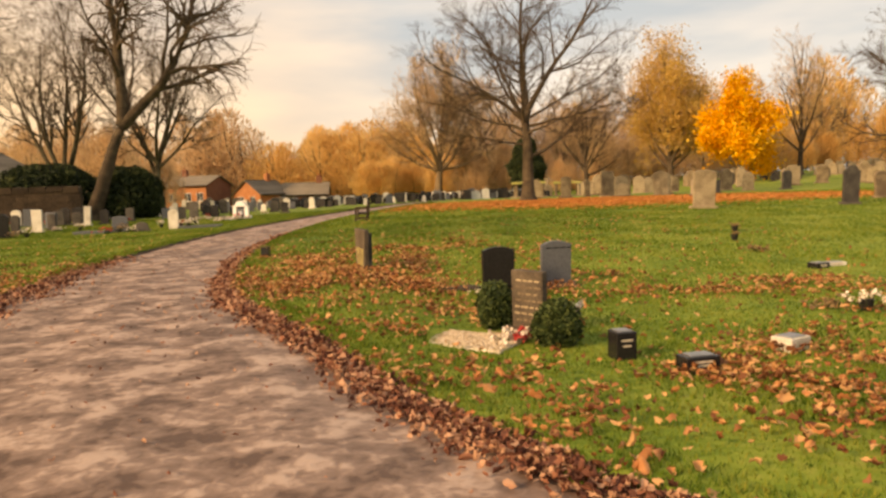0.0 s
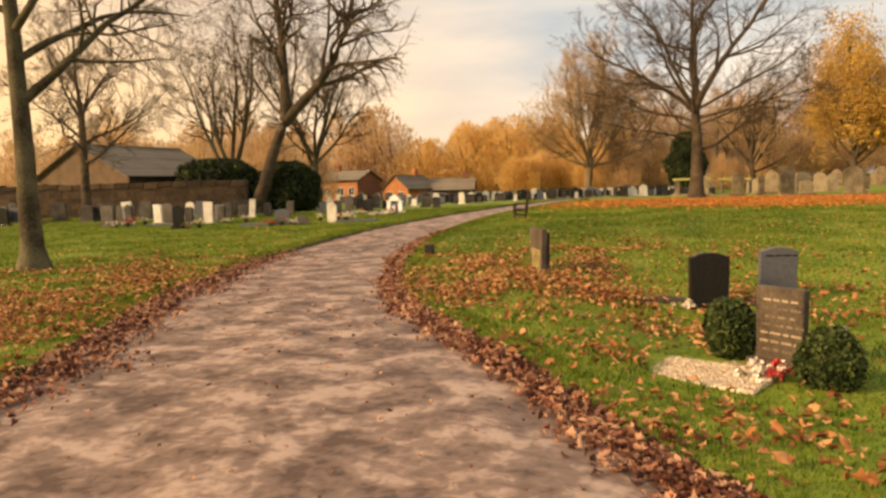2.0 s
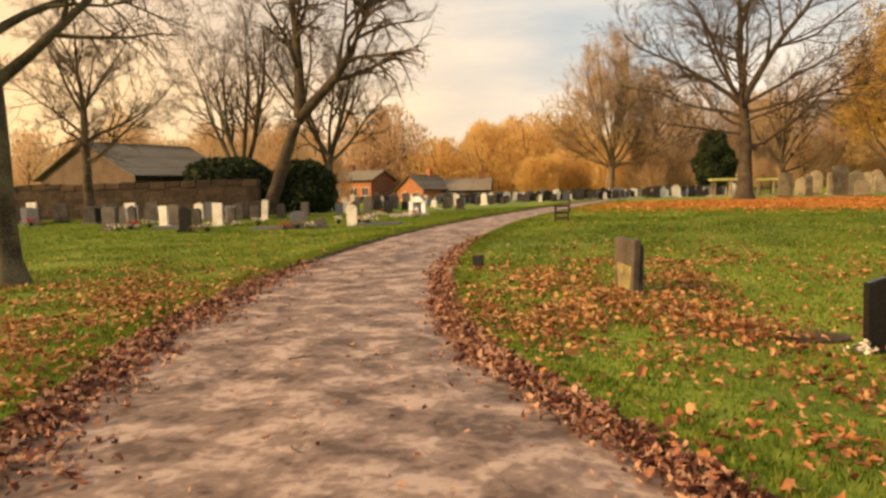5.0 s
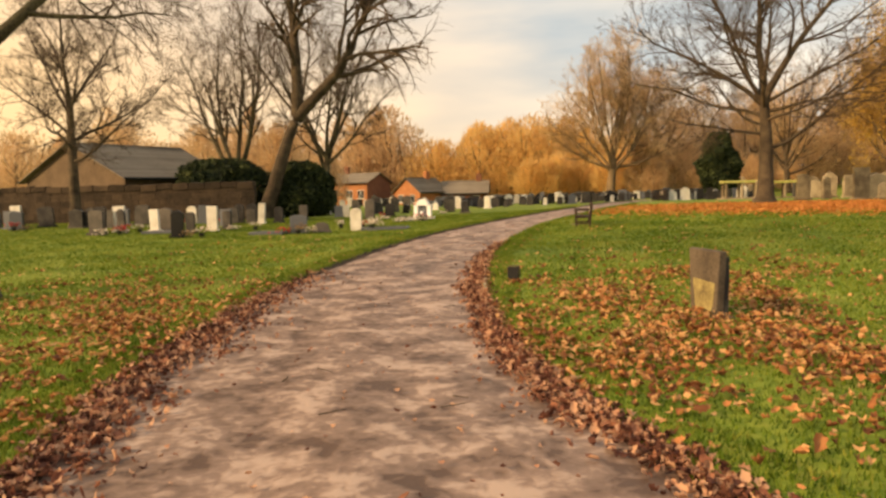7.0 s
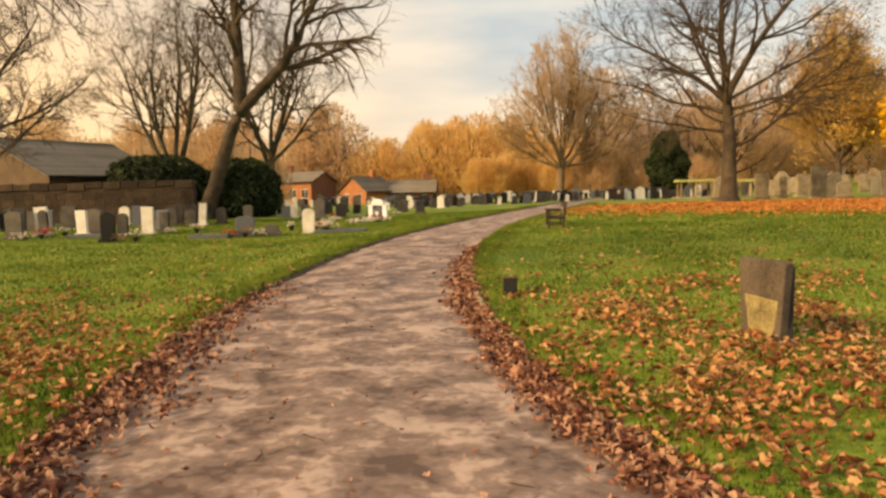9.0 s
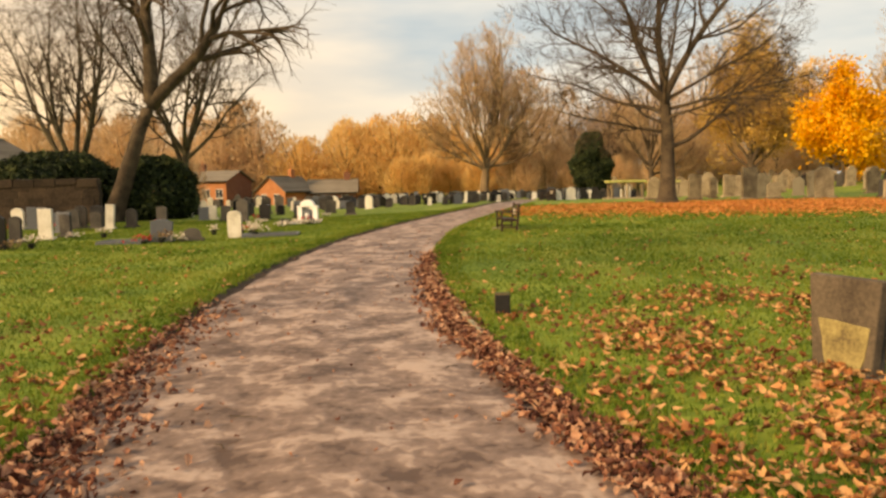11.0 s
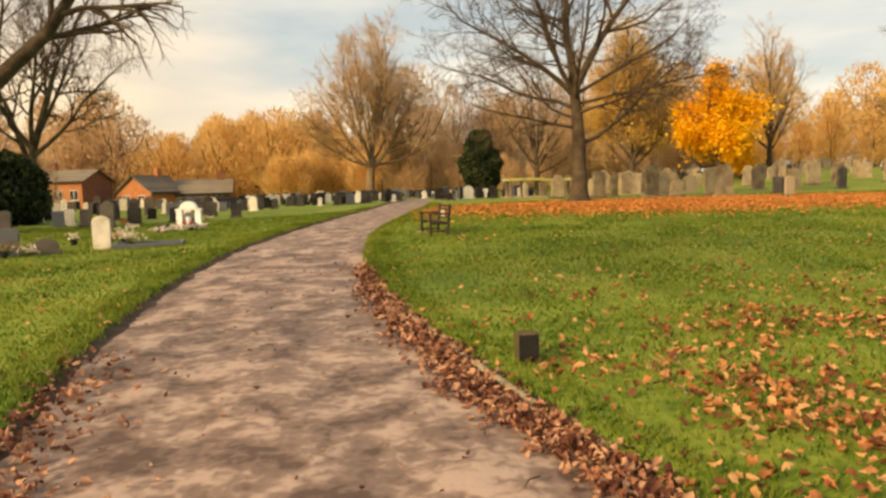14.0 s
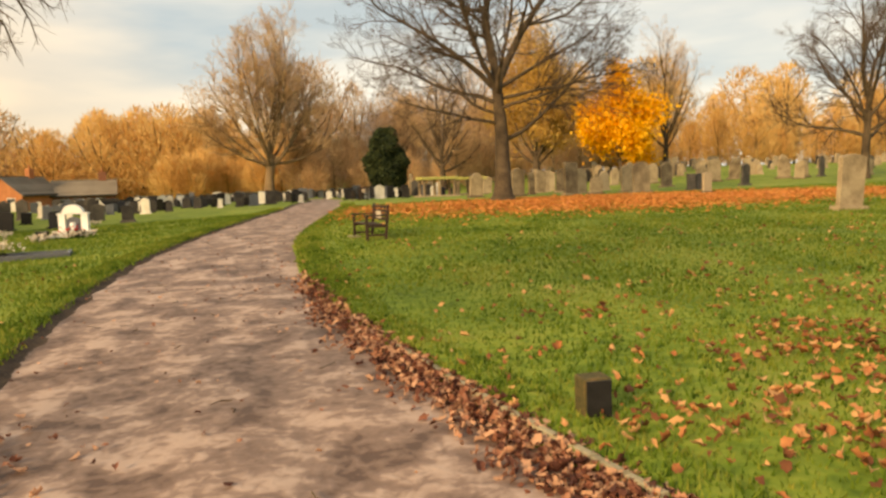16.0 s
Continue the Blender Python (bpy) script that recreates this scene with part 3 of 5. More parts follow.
# ---- far woods ----
def woods(name, label, spots, material, seed, per=1500, twigs=0.9, wide=1.0):
    """Autumn woodland past counting: stems with crowns of fine upswept sprays."""
    g = np.random.default_rng(seed)
    vs, stems = [], []
    for x, y, h, w in spots:
        z0 = gz(x, y)
        lx, ly = g.normal(0, 0.04, 2)
        stems.append((np.array([(x, y, z0 - 0.3), (x + lx * h * 0.5, y + ly * h, z0 + h * 0.45), (x + lx * h, y + ly * h, z0 + h * 0.85)]), np.array((0.28, 0.18, 0.04)) * h / 11, 0))
        for _ in range(5):
            a, q = g.uniform(0, 6.28), g.uniform(0.25, 0.55)
            stems.append((np.array([(x, y, z0 + h * q), (x + math.cos(a) * w * 0.2, y + math.sin(a) * w * 0.2, z0 + h * (q + 0.18)), (x + math.cos(a) * w * 0.32, y + math.sin(a) * w * 0.32, z0 + h * (q + 0.4))]), np.array((0.12, 0.07, 0.02)) * h / 11, 1))
        u = np.clip(g.beta(1.5, 1.45, per) * g.uniform(0.92, 1.12), 0, 1.1)
        th = g.uniform(0, 6.28, per)
        ph = g.uniform(0, 10)
        edge = np.sin(np.pi * np.clip(0.25 + 0.68 * u, 0, 0.99)) ** 0.9 * (1 + 0.22 * np.sin(th * 3 + ph) * np.cos(u * 7 + ph)) + 0.05
        r = w / 2 * edge * np.sqrt(g.random(per))
        c = np.stack([x + np.cos(th) * r, y + np.sin(th) * r, z0 + h * (0.02 + 0.98 * u)], -1)
        d = np.stack([np.cos(th) * r / w, np.sin(th) * r / w, 0.55 + 0 * r], -1) + g.normal(0, 0.22, (per, 3))
        d /= np.linalg.norm(d, axis=1)[:, None]
        s = np.cross(d, g.normal(0, 1, (per, 3)))
        s /= np.linalg.norm(s, axis=1)[:, None]
        ln = g.uniform(0.5, 1.3, per)[:, None] * twigs
        wd = g.uniform(0.04, 0.11, per)[:, None] * h / 11 * wide
        vs.append(np.stack([c - s * wd, c + s * wd, c + d * ln], 1).reshape(-1, 3))
    v = np.vstack(vs)
    ob = quick(name, v, np.arange(len(v)).reshape(-1, 3), material)
    tagged(ob, label, "woodland", kind="stuff")
    v, f = tubes(stems)
    under(quick("stem_wood", v, f, BARK, True), ob)["kind"] = "stuff"


def spread(count, x0, x1, y0, y1, h0, h1, seed, slant=0.0):
    g = np.random.default_rng(seed)
    rows = []
    for i in range(count):
        x = x0 + (x1 - x0) * (i + g.uniform(0.1, 0.9)) / count
        h = g.uniform(h0, h1)
        h *= g.choice((0.78, 0.9, 1.0, 1.0, 1.12))
        rows.append((x, g.uniform(y0, y1) + slant * (x - x0), h, h * g.uniform(0.5, 0.95)))
    return rows


woods("woodland", "orange autumn woodland beyond the graves", spread(26, -30, 4, 112, 130, 9, 12.5, 1) + spread(12, -11, 8, 100, 110, 4, 8, 2), WOOD_ORANGE, 3, 2600)
woods("woodland", "bare pale brown woodland behind the oak", spread(26, 4, 46, 98, 114, 11, 15, 4), WOOD_BROWN, 6, 2000, 1.2, 0.45)
woods("woodland", "low brown scrub behind the oak", spread(26, 2, 48, 88, 97, 3, 7, 5), WOOD_BROWN, 16, 1700)
woods("woodland", "brown autumn woodland beyond the eastern graves", spread(30, 42, 110, 96, 122, 10, 15, 7, -0.35) + spread(20, 40, 95, 86, 94, 4, 7, 27, -0.3), WOOD_ORANGE, 8, 1900)
woods("woodland", "orange-brown woodland behind the houses", spread(34, -110, -32, 116, 150, 13, 18, 9) + spread(14, -66, -30, 110, 122, 8, 12, 10), WOOD_BROWN, 11, 2100)
woods("woodland", "autumn trees behind the bungalow", spread(22, -92, -30, 66, 84, 5.5, 9.0, 12), WOOD_BROWN, 13, 1900)
woods("woodland", "grey wooded ridge far away", spread(50, -220, 160, 230, 300, 14, 20, 14), WOOD_FAR, 15, 700, 2.0)


# ---- headstones ----
def slab_outline(w, h, top):
    a = w / 2
    if top == "ogee":
        arc = [(a, h - 0.10 * w), (a * 0.82, h - 0.085 * w), (a * 0.55, h - 0.03 * w), (a * 0.25, h), (-a * 0.25, h), (-a * 0.55, h - 0.03 * w), (-a * 0.82, h - 0.085 * w), (-a, h - 0.10 * w)]
    elif top == "round":
        arc = [(a * math.cos(t), h - a * 0.75 + a * 0.75 * math.sin(t)) for t in np.linspace(0, math.pi, 11)]
    elif top == "shoulder":
        arc = [(a, h - 0.32 * w), (a * 0.72, h - 0.30 * w)] + [(a * 0.68 * math.cos(t), h - 0.28 * w + 0.28 * w * math.sin(t)) for t in np.linspace(0.1, math.pi - 0.1, 8)] + [(-a * 0.72, h - 0.30 * w), (-a, h - 0.32 * w)]
    elif top == "peak":
        arc = [(a, h - 0.28 * w), (0.08 * w, h), (-0.08 * w, h), (-a, h - 0.28 * w)]
    else:
        arc = [(a, h - 0.02 * w), (a * 0.94, h), (-a * 0.94, h), (-a, h - 0.02 * w)]
    return [(-a * 0.97, 0), (a * 0.97, 0)] + arc


def slab(w, h, t, top, z0=0.0):
    """An upright slab, its face to -y, with eased edges."""
    bm = bmesh.new()
    face = bm.faces.new([bm.verts.new((x, -t / 2, z0 + z)) for x, z in slab_outline(w, h, top)])
    ext = bmesh.ops.extrude_face_region(bm, geom=[face])["geom"]
    bmesh.ops.translate(bm, verts=[g for g in ext if isinstance(g, bmesh.types.BMVert)], vec=(0, t, 0))
    bmesh.ops.recalc_face_normals(bm, faces=bm.faces)
    rim = [e for e in bm.edges if len(e.link_faces) == 2 and e.calc_face_angle() > 1.2 and abs(e.verts[0].co.y - e.verts[1].co.y) < 1e-4]
    bmesh.ops.bevel(bm, geom=rim, offset=min(0.012, t * 0.2), segments=1, affect="EDGES")
    return bm


def headstone(label, at, yaw, w, h, t, top, material, lean=(0, 0), plinth=0.1, rows=0, ink=None, name="headstone", group=""):
    """A headstone on its plinth; rows: lines of lettering cut into the face."""
    thing = tagged(new(name), label, "gravestone", group)
    x, y = at
    thing.matrix_world = pose(x, y, gz(x, y) - 0.03, lean[0], lean[1], yaw)
    if plinth:
        part("plinth", boxed((w * 1.22, t * 2.2, plinth + 0.02), (0, 0, plinth / 2), 0.008), material, thing)
    body = part("slab", slab(w, h - plinth, t, top, plinth), material, thing)
    g = random.Random(int(w * 1000 + h * 77))
    for i in range(rows):
        bm, x0 = bmesh.new(), -w * g.uniform(0.28, 0.4)
        while x0 < w * 0.36:
            ln = g.uniform(0.05, 0.11)
            box(bm, (ln, 0.006, 0.022), (x0 + ln / 2, -t / 2 - 0.001, h - 0.12 - i * (h - 0.25) / rows))
            x0 += ln + 0.025
        part("inscription", bm, ink or PALE_STONE, body, "row of worn pale lettering")
    return thing


def flowers(label, at, petals, n=26, pot=None, spread_r=0.13, height=0.18, seed=1):
    """A bunch of grave flowers in a pot, or laid on the ground."""
    g = np.random.default_rng(seed)
    x, y = at
    thing = tagged(new("grave_flowers"), label, "flowers")
    thing.location = (x, y, gz(x, y))
    top = 0.0
    if pot:
        part("pot", lathe(bmesh.new(), [(0.065, -0.02), (0.07, 0.02), (0.095, 0.15), (0.1, 0.16), (0.088, 0.16), (0.08, 0.13)]), pot, thing)
        top = 0.12
    c = np.stack([g.normal(0, spread_r, n), g.normal(0, spread_r, n), top + height * (0.35 + 0.65 * g.random(n))], -1)
    stems = [(np.array([(p[0] * 0.3, p[1] * 0.3, max(0, top - 0.05)), (p[0] * 0.7, p[1] * 0.7, p[2] * 0.7), p]), np.array((0.004, 0.004, 0.003)), 1) for p in c]
    v, f = tubes(stems)
    under(quick("foliage", v, f, BOX_LEAF), thing)["kind"] = "stuff"
    v, f = clumps(c, 7, 0.018, 0.03, g)
    under(quick("bloom", v, f, petals), thing)["kind"] = "stuff"
    return thing


# the plots by the path
headstone("polished black granite headstone with curved top", (0.90, 11.5), 12, 0.56, 0.80, 0.09, "ogee", GRANITE_BLACK, plinth=0.07)
headstone("grey granite headstone with curved top", (1.96, 12.2), 10, 0.55, 0.80, 0.09, "ogee", GRANITE_GREY, (2, 0), plinth=0.07, rows=1, ink=GRANITE_BLACK)
headstone("brown sandstone headstone with rows of pale lettering", (1.0, 8.2), -47, 0.48, 0.80, 0.10, "flat", BROWN_STONE, plinth=0.1, rows=7, ink=SANDSTONE)
flowers("white and red flowers before the sandstone headstone", (0.72, 7.78), PETAL_PALE, 22, None, 0.09, 0.16, 3)
flowers("red flowers at the foot of the headstone", (0.86, 7.72), PETAL_RED, 10, None, 0.06, 0.16, 4)
flowers("cream flowers behind the clipped bush", (1.62, 8.7), PETAL_PALE, 16, PLASTIC_BLACK, 0.06, 0.18, 5)
flowers("pale flowers beside the black headstone", (0.55, 11.3), PETAL_PALE, 10, None, 0.06, 0.1, 6)


def soil_bed(label, at, rx, ry):
    x, y = at
    ob = part("soil_bed", lathe(bmesh.new(), [(1.0, -0.03), (0.96, 0.02), (0.6, 0.045), (0.15, 0.05)], sides=22), SOIL_AND_SHADE, None)
    ob.matrix_world = pose(x, y, gz(x, y), 0, 0, 15) @ Matrix.Diagonal((rx, ry, 1, 1))
    tagged(ob, label, "grave plot")


soil_bed("bare oval soil bed beside the black headstone", (0.25, 11.95), 0.5, 0.28)
soil_bed("bare soil strip under the grey headstone", (1.7, 11.85), 0.75, 0.2)


def topiary(label, at, height, width, seed):
    return evergreen("box_bush", label, at, height, width, seed, BOX_LEAF, 0.0, 3600, 0.026, "bush")


topiary("rounded clipped box bush beside the sandstone headstone", (0.64, 8.62), 0.55, 0.52, 3)
topiary("squat clipped box bush in front of the headstone", (1.24, 7.62), 0.47, 0.48, 5)


def gravel_bed():
    """A small grave plot filled with pale chippings inside low stone kerbs."""
    cx, cy, yaw = 0.31, 7.88, -32
    thing = tagged(new("gravel_plot"), "pale gravel grave plot with low stone kerb", "grave plot")
    thing.matrix_world = pose(cx, cy, gz(cx, cy), 0, 0, yaw)
    w, d = 1.05, 0.72
    part("gravel", boxed((w, d, 0.05), (0, 0, 0.0), 0.02), GRAVEL_PALE, thing)
    g = np.random.default_rng(5)
    n = 5000
    c = np.stack([g.uniform(-w / 2, w / 2, n), g.uniform(-d / 2, d / 2, n), np.full(n, 0.028)], -1)
    v, f = clumps(c, 1, 0.003, 0.013, g)
    under(quick("gravel_cover", v, f, GRAVEL_PALE), thing)["kind"] = "stuff"
    part("kerb", boxed((w * 0.55, 0.05, 0.07), (w * 0.26, d / 2 + 0.02, 0.01), 0.01), SANDSTONE, thing)


gravel_bed()


def grave_vase(label, at, w, h, yaw, d=None, material=None):
    """A square memorial vase with a lid plate and flower holes."""
    thing = tagged(new("memorial_vase"), label, "vase")
    x, y = at
    thing.matrix_world = pose(x, y, gz(x, y) - 0.01, 0, 0, yaw)
    d = d or w
    m = material or GRANITE_BLACK
    part("body", boxed((w, d, h), (0, 0, h / 2), 0.012), m, thing)
    part("lid", boxed((w * 0.72, d * 0.72, 0.015), (0, 0, h + 0.004), 0.004), METAL_GREY, thing, "grey metal lid with holes")
    bm = bmesh.new()
    for k in range(2):
        box(bm, (w * (0.55 - 0.15 * k), 0.004, 0.02), (0, -d / 2 - 0.001, h * (0.72 - 0.2 * k)))
    part("inscription", bm, PLAQUE, thing, "two worn pale lines of lettering")
    return thing


grave_vase("black square memorial vase in fallen leaves", (1.78, 6.97), 0.22, 0.29, 12)
grave_vase("low black memorial block in fallen leaves", (2.30, 6.30), 0.34, 0.17, 14, 0.2)
grave_vase("small pale stone memorial block on the lawn", (3.55, 7.1), 0.32, 0.15, 30, 0.24, PALE_STONE)
flowers("withered flowers in a dark pot", (5.45, 8.95), PETAL_PALE, 16, PLASTIC_BLACK, 0.12, 0.14, 8)
flowers("withered dark wreath on the lawn", (5.1, 9.3), DRY_STEM, 24, None, 0.14, 0.12, 9)
flowers("dry flowers laid on the lawn", (6.9, 15.2), DRY_STEM, 26, None, 0.2, 0.14, 10)
flowers("dark flower pot on the lawn", (7.1, 17.0), DRY_STEM, 8, PLASTIC_BLACK, 0.05, 0.08, 11)
flowers("dark flower pot beside dry flowers", (7.9, 18.9), DRY_STEM, 10, PLASTIC_BLACK, 0.06, 0.1, 12)
grave_vase("low dark memorial block on the lawn", (7.0, 13.0), 0.3, 0.12, 20, 0.25)
grave_vase("low pale memorial block on the lawn", (7.4, 13.2), 0.4, 0.09, 10, 0.2, PALE_STONE)


def old_post():
    """A weathered stone slab that tapers to the ground, with a second slab leaning on its back."""
    x, y = -1.62, 13.95
    thing = tagged(new("weathered_headstone"), "weathered sandstone slab with yellowish lower patch and dark top", "gravestone")
    thing.matrix_world = pose(x, y, gz(x, y) - 0.05, -0.5, 0.5, -66)
    bm = bmesh.new()
    box(bm, (0.64, 0.10, 0.84), (0, 0, 0.42), 0.018)
    for v in bm.verts:
        v.co.x *= 0.80 + 0.20 * min(1, v.co.z / 0.5)
        v.co += Vector((noise.noise(v.co * 9), noise.noise(v.co * 9 + Vector((3, 0, 0))), 0)) * 0.012
    part("slab", bm, BROWN_STONE, thing)
    # thin yellowish plate on the lower face, narrower towards its foot
    bm = slab(0.46, 0.40, 0.012, "flat", 0.06)
    bmesh.ops.subdivide_edges(bm, edges=bm.edges[:], cuts=2, use_grid_fill=True)
    for v in bm.verts:
        v.co.x *= 0.62 + 0.38 * min(1, v.co.z / 0.42)
        v.co += Vector((0.02 + 0.03 * noise.noise(v.co * 7), -0.052, 0.03 * noise.noise(v.co * 5)))
    part("lower_patch", bm, YELLOW_STONE, thing, "yellowish patch on the lower face")
    bm = boxed((0.54, 0.07, 0.77), (0.0, 0.088, 0.385), 0.016)
    part("backing_slab", bm, DARK_STONE, thing, "darker slab standing behind")
    part("plinth", boxed((0.70, 0.26, 0.10), (0.0, 0.045, 0.02), 0.02), DARK_STONE, thing)


old_post()


def stone_marker():
    """A small square grave marker with a dark plate on one side."""
    x, y = -4.22, 16.62
    thing = tagged(new("grave_marker"), "small mossy stone grave marker with black plate", "grave marker")
    thing.matrix_world = pose(x, y, gz(x, y) - 0.02, 0, 0, -6)
    bm = boxed((0.19, 0.17, 0.28), (0, 0, 0.14), 0.016)
    for v in bm.verts:
        v.co += Vector((noise.noise(v.co * 14), noise.noise(v.co * 14 + Vector((5, 0, 0))), 0)) * 0.01
    part("block", bm, MOSS_DARK, thing)
    part("plate", boxed((0.17, 0.012, 0.24), (0, -0.09, 0.15), 0.003), PLASTIC_BLACK, thing, "black face plate")


stone_marker()


def bench(label, at, yaw, length=1.5, size=0.82):
    """A slatted park bench with arms; its back stands on the -y side and it faces +y."""
    thing = tagged(new("park_bench"), label, "bench")
    x, y = at
    thing.matrix_world = pose(x, y, gz(x, y), 0, 0, yaw) @ Matrix.Scale(size, 4)
    a = length / 2
    for k in (-1, 1):
        part("leg", boxed((0.07, 0.07, 0.62), (k * (a - 0.05), 0.27, 0.31), 0.008), BENCH_WOOD, thing)
        part("back_post", boxed((0.07, 0.07, 0.92), (k * (a - 0.05), -0.27, 0.46), 0.008, pose(0, 0, 0, 6)), BENCH_WOOD, thing)
        part("armrest", boxed((0.085, 0.66, 0.045), (k * (a - 0.05), 0.02, 0.635), 0.012), BENCH_WOOD, thing)
        part("side_rail", boxed((0.05, 0.5, 0.07), (k * (a - 0.05), 0, 0.36), 0.006), BENCH_WOOD, thing)
        part("stretcher", boxed((0.045, 0.5, 0.05), (k * (a - 0.05), 0, 0.13), 0.006), BENCH_WOOD, thing)
    for i in range(5):
        part("seat_slat", boxed((length - 0.04, 0.085, 0.028), (0, 0.23 - i * 0.105, 0.415 - 0.006 * i), 0.005), BENCH_WOOD, thing)
    for i in range(4):
        part("back_slat", boxed((length - 0.14, 0.024, 0.075), (0, -0.262 - 0.012 * i, 0.53 + i * 0.105), 0.005), BENCH_WOOD, thing)
    part("plaque", boxed((0.5, 0.008, 0.19), (0, -0.243, 0.63), 0.002), PLAQUE, thing, "pale memorial plaque on the backrest")
    part("footing", boxed((0.4, 0.3, 0.06), (a - 0.1, 0.3, 0.02), 0.01), CONCRETE, thing, "pale concrete footing")


bench("dark wooden memorial bench with pale plaque beside the path", (-3.15, 27.85), 92)
bench("dark wooden bench further along the path", (1.3, 50.2), 100)


def shrine():
    """A white marble memorial: an arch with a niche on a stepped base, kerbed plot and flower pots."""
    x, y = -10.35, 36.2
    thing = tagged(new("marble_memorial"), "white marble arched memorial with flower-filled plot", "gravestone")
    thing.matrix_world = pose(x, y, gz(x, y), 0, 0, -8) @ Matrix.Scale(0.88, 4)
    part("base", boxed((1.15, 0.5, 0.16), (0, 0, 0.08), 0.015), WHITE_MARBLE, thing)
    for k in (-1, 1):
        part("pillar", boxed((0.22, 0.2, 0.62), (k * 0.36, 0, 0.46), 0.015), WHITE_MARBLE, thing)
    part("lintel", slab(0.98, 0.30, 0.24, "shoulder", 0.75), WHITE_MARBLE, thing)
    part("tablet", slab(0.44, 0.48, 0.06, "round", 0.16), GRANITE_GREY, thing, "grey tablet in the niche")
    part("vase", lathe(bmesh.new(), [(0.07, 0.16), (0.05, 0.2), (0.1, 0.34), (0.09, 0.44), (0.07, 0.44)], (0, -0.12, 0)), WHITE_MARBLE, thing)
    part("plot", boxed((1.1, 1.0, 0.1), (0, -0.75, 0.03), 0.015), WHITE_MARBLE, thing, "white kerbed plot")
    for k in (-1, 1):
        part("pot", lathe(bmesh.new(), [(0.12, 0.0), (0.16, 0.05), (0.2, 0.2), (0.21, 0.24), (0.17, 0.24)], (k * 0.55, -1.35, 0)), PLASTIC_BLACK, thing, "black flower pot")


shrine()
for i, (x, y) in enumerate(((-10.9, 34.5), (-10.1, 34.6), (-9.8, 35.0), (-10.6, 35.2))):
    flowers("pale flowers on the white marble plot", (x, y), PETAL_PALE, 24, None, 0.16, 0.2, 40 + i)

def lit_bank(at, yaw, length=2.4, height=1.15):
    """Stand-in for a sunlit grass bank: a yellow-green slab on six short pillars."""
    x, y = at
    thing = tagged(new("table_tomb"), "stand-in for a sunlit grass bank, slab on short pillars", "tomb", "old graves")
    thing.matrix_world = pose(x, y, gz(x, y) - 0.04, 0, 0, yaw)
    part("bank_top", boxed((length, 1.0, 0.16), (0, 0, height), 0.03), SUNLIT_TOP, thing, "yellow-green slab painted as the sunlit top of the bank")
    part("plinth", boxed((length + 0.2, 1.15, 0.14), (0, 0, 0.06), 0.02), SANDSTONE, thing)
    for i in (-1, 0, 1):
        for k in (-1, 1):
            part("pillar", lathe(bmesh.new(), [(0.13, 0.12), (0.09, 0.2), (0.1, 0.6), (0.08, height - 0.2), (0.13, height - 0.09)], (i * (length / 2 - 0.22), k * 0.36, 0), 10), SANDSTONE, thing)


lit_bank((6.6, 53.0), 6)
lit_bank((10.2, 57.0), -4, 2.2)

# single stones along the western rows
headstone("pale upright war-grave style headstone", (-11.25, 29.4), 4, 0.42, 0.86, 0.09, "round", PALE_STONE, plinth=0)
WEST = [(-21.5, 28.8, 0.66, 1.0, "ogee", DARK_STONE), (-21.7, 30.5, 0.5, 1.1, "flat", PALE_STONE), (-21.2, 29.9, 0.4, 1.0, "peak", DARK_STONE), (-20.0, 30.3, 0.42, 0.95, "flat", PALE_STONE),
        (-17.05, 27.2, 0.46, 1.0, "peak", GRANITE_BLACK), (-17.9, 29.4, 0.4, 0.85, "round", DARK_STONE), (-17.6, 30.5, 0.44, 1.02, "flat", PALE_STONE), (-17.5, 31.5, 0.4, 0.8, "ogee", DARK_STONE),
        (-17.9, 35.4, 0.34, 1.0, "flat", PALE_STONE), (-19.6, 36.5, 0.5, 0.95, "round", DARK_STONE), (-18.8, 36.3, 0.5, 0.95, "ogee", DARK_STONE), (-13.2, 28.7, 0.62, 0.7, "ogee", GRANITE_GREY)]
EAST_OF_WALL = [(-12.3, 28.7, 0.55, 0.42, "round", DARK_STONE), (-9.5, 42.6, 0.45, 0.7, "ogee", DARK_STONE), (-17.4, 36.2, 0.45, 0.8, "round", DARK_STONE), (-17.2, 38.7, 0.45, 0.8, "ogee", DARK_STONE),
                (-16.3, 42.6, 0.45, 0.7, "flat", PALE_STONE), (-14.9, 40.2, 0.45, 0.75, "ogee", DARK_STONE), (-22.4, 30.1, 0.55, 1.1, "ogee", DARK_STONE), (-28.8, 32.8, 0.6, 0.9, "ogee", GRANITE_GREY),
                (-32.2, 35.0, 0.6, 1.1, "round", DARK_STONE), (-32.6, 36.9, 0.6, 1.1, "flat", PALE_STONE), (-29.1, 35.0, 0.8, 1.05, "ogee", DARK_STONE), (-27.0, 35.5, 0.5, 0.95, "round", DARK_STONE)]
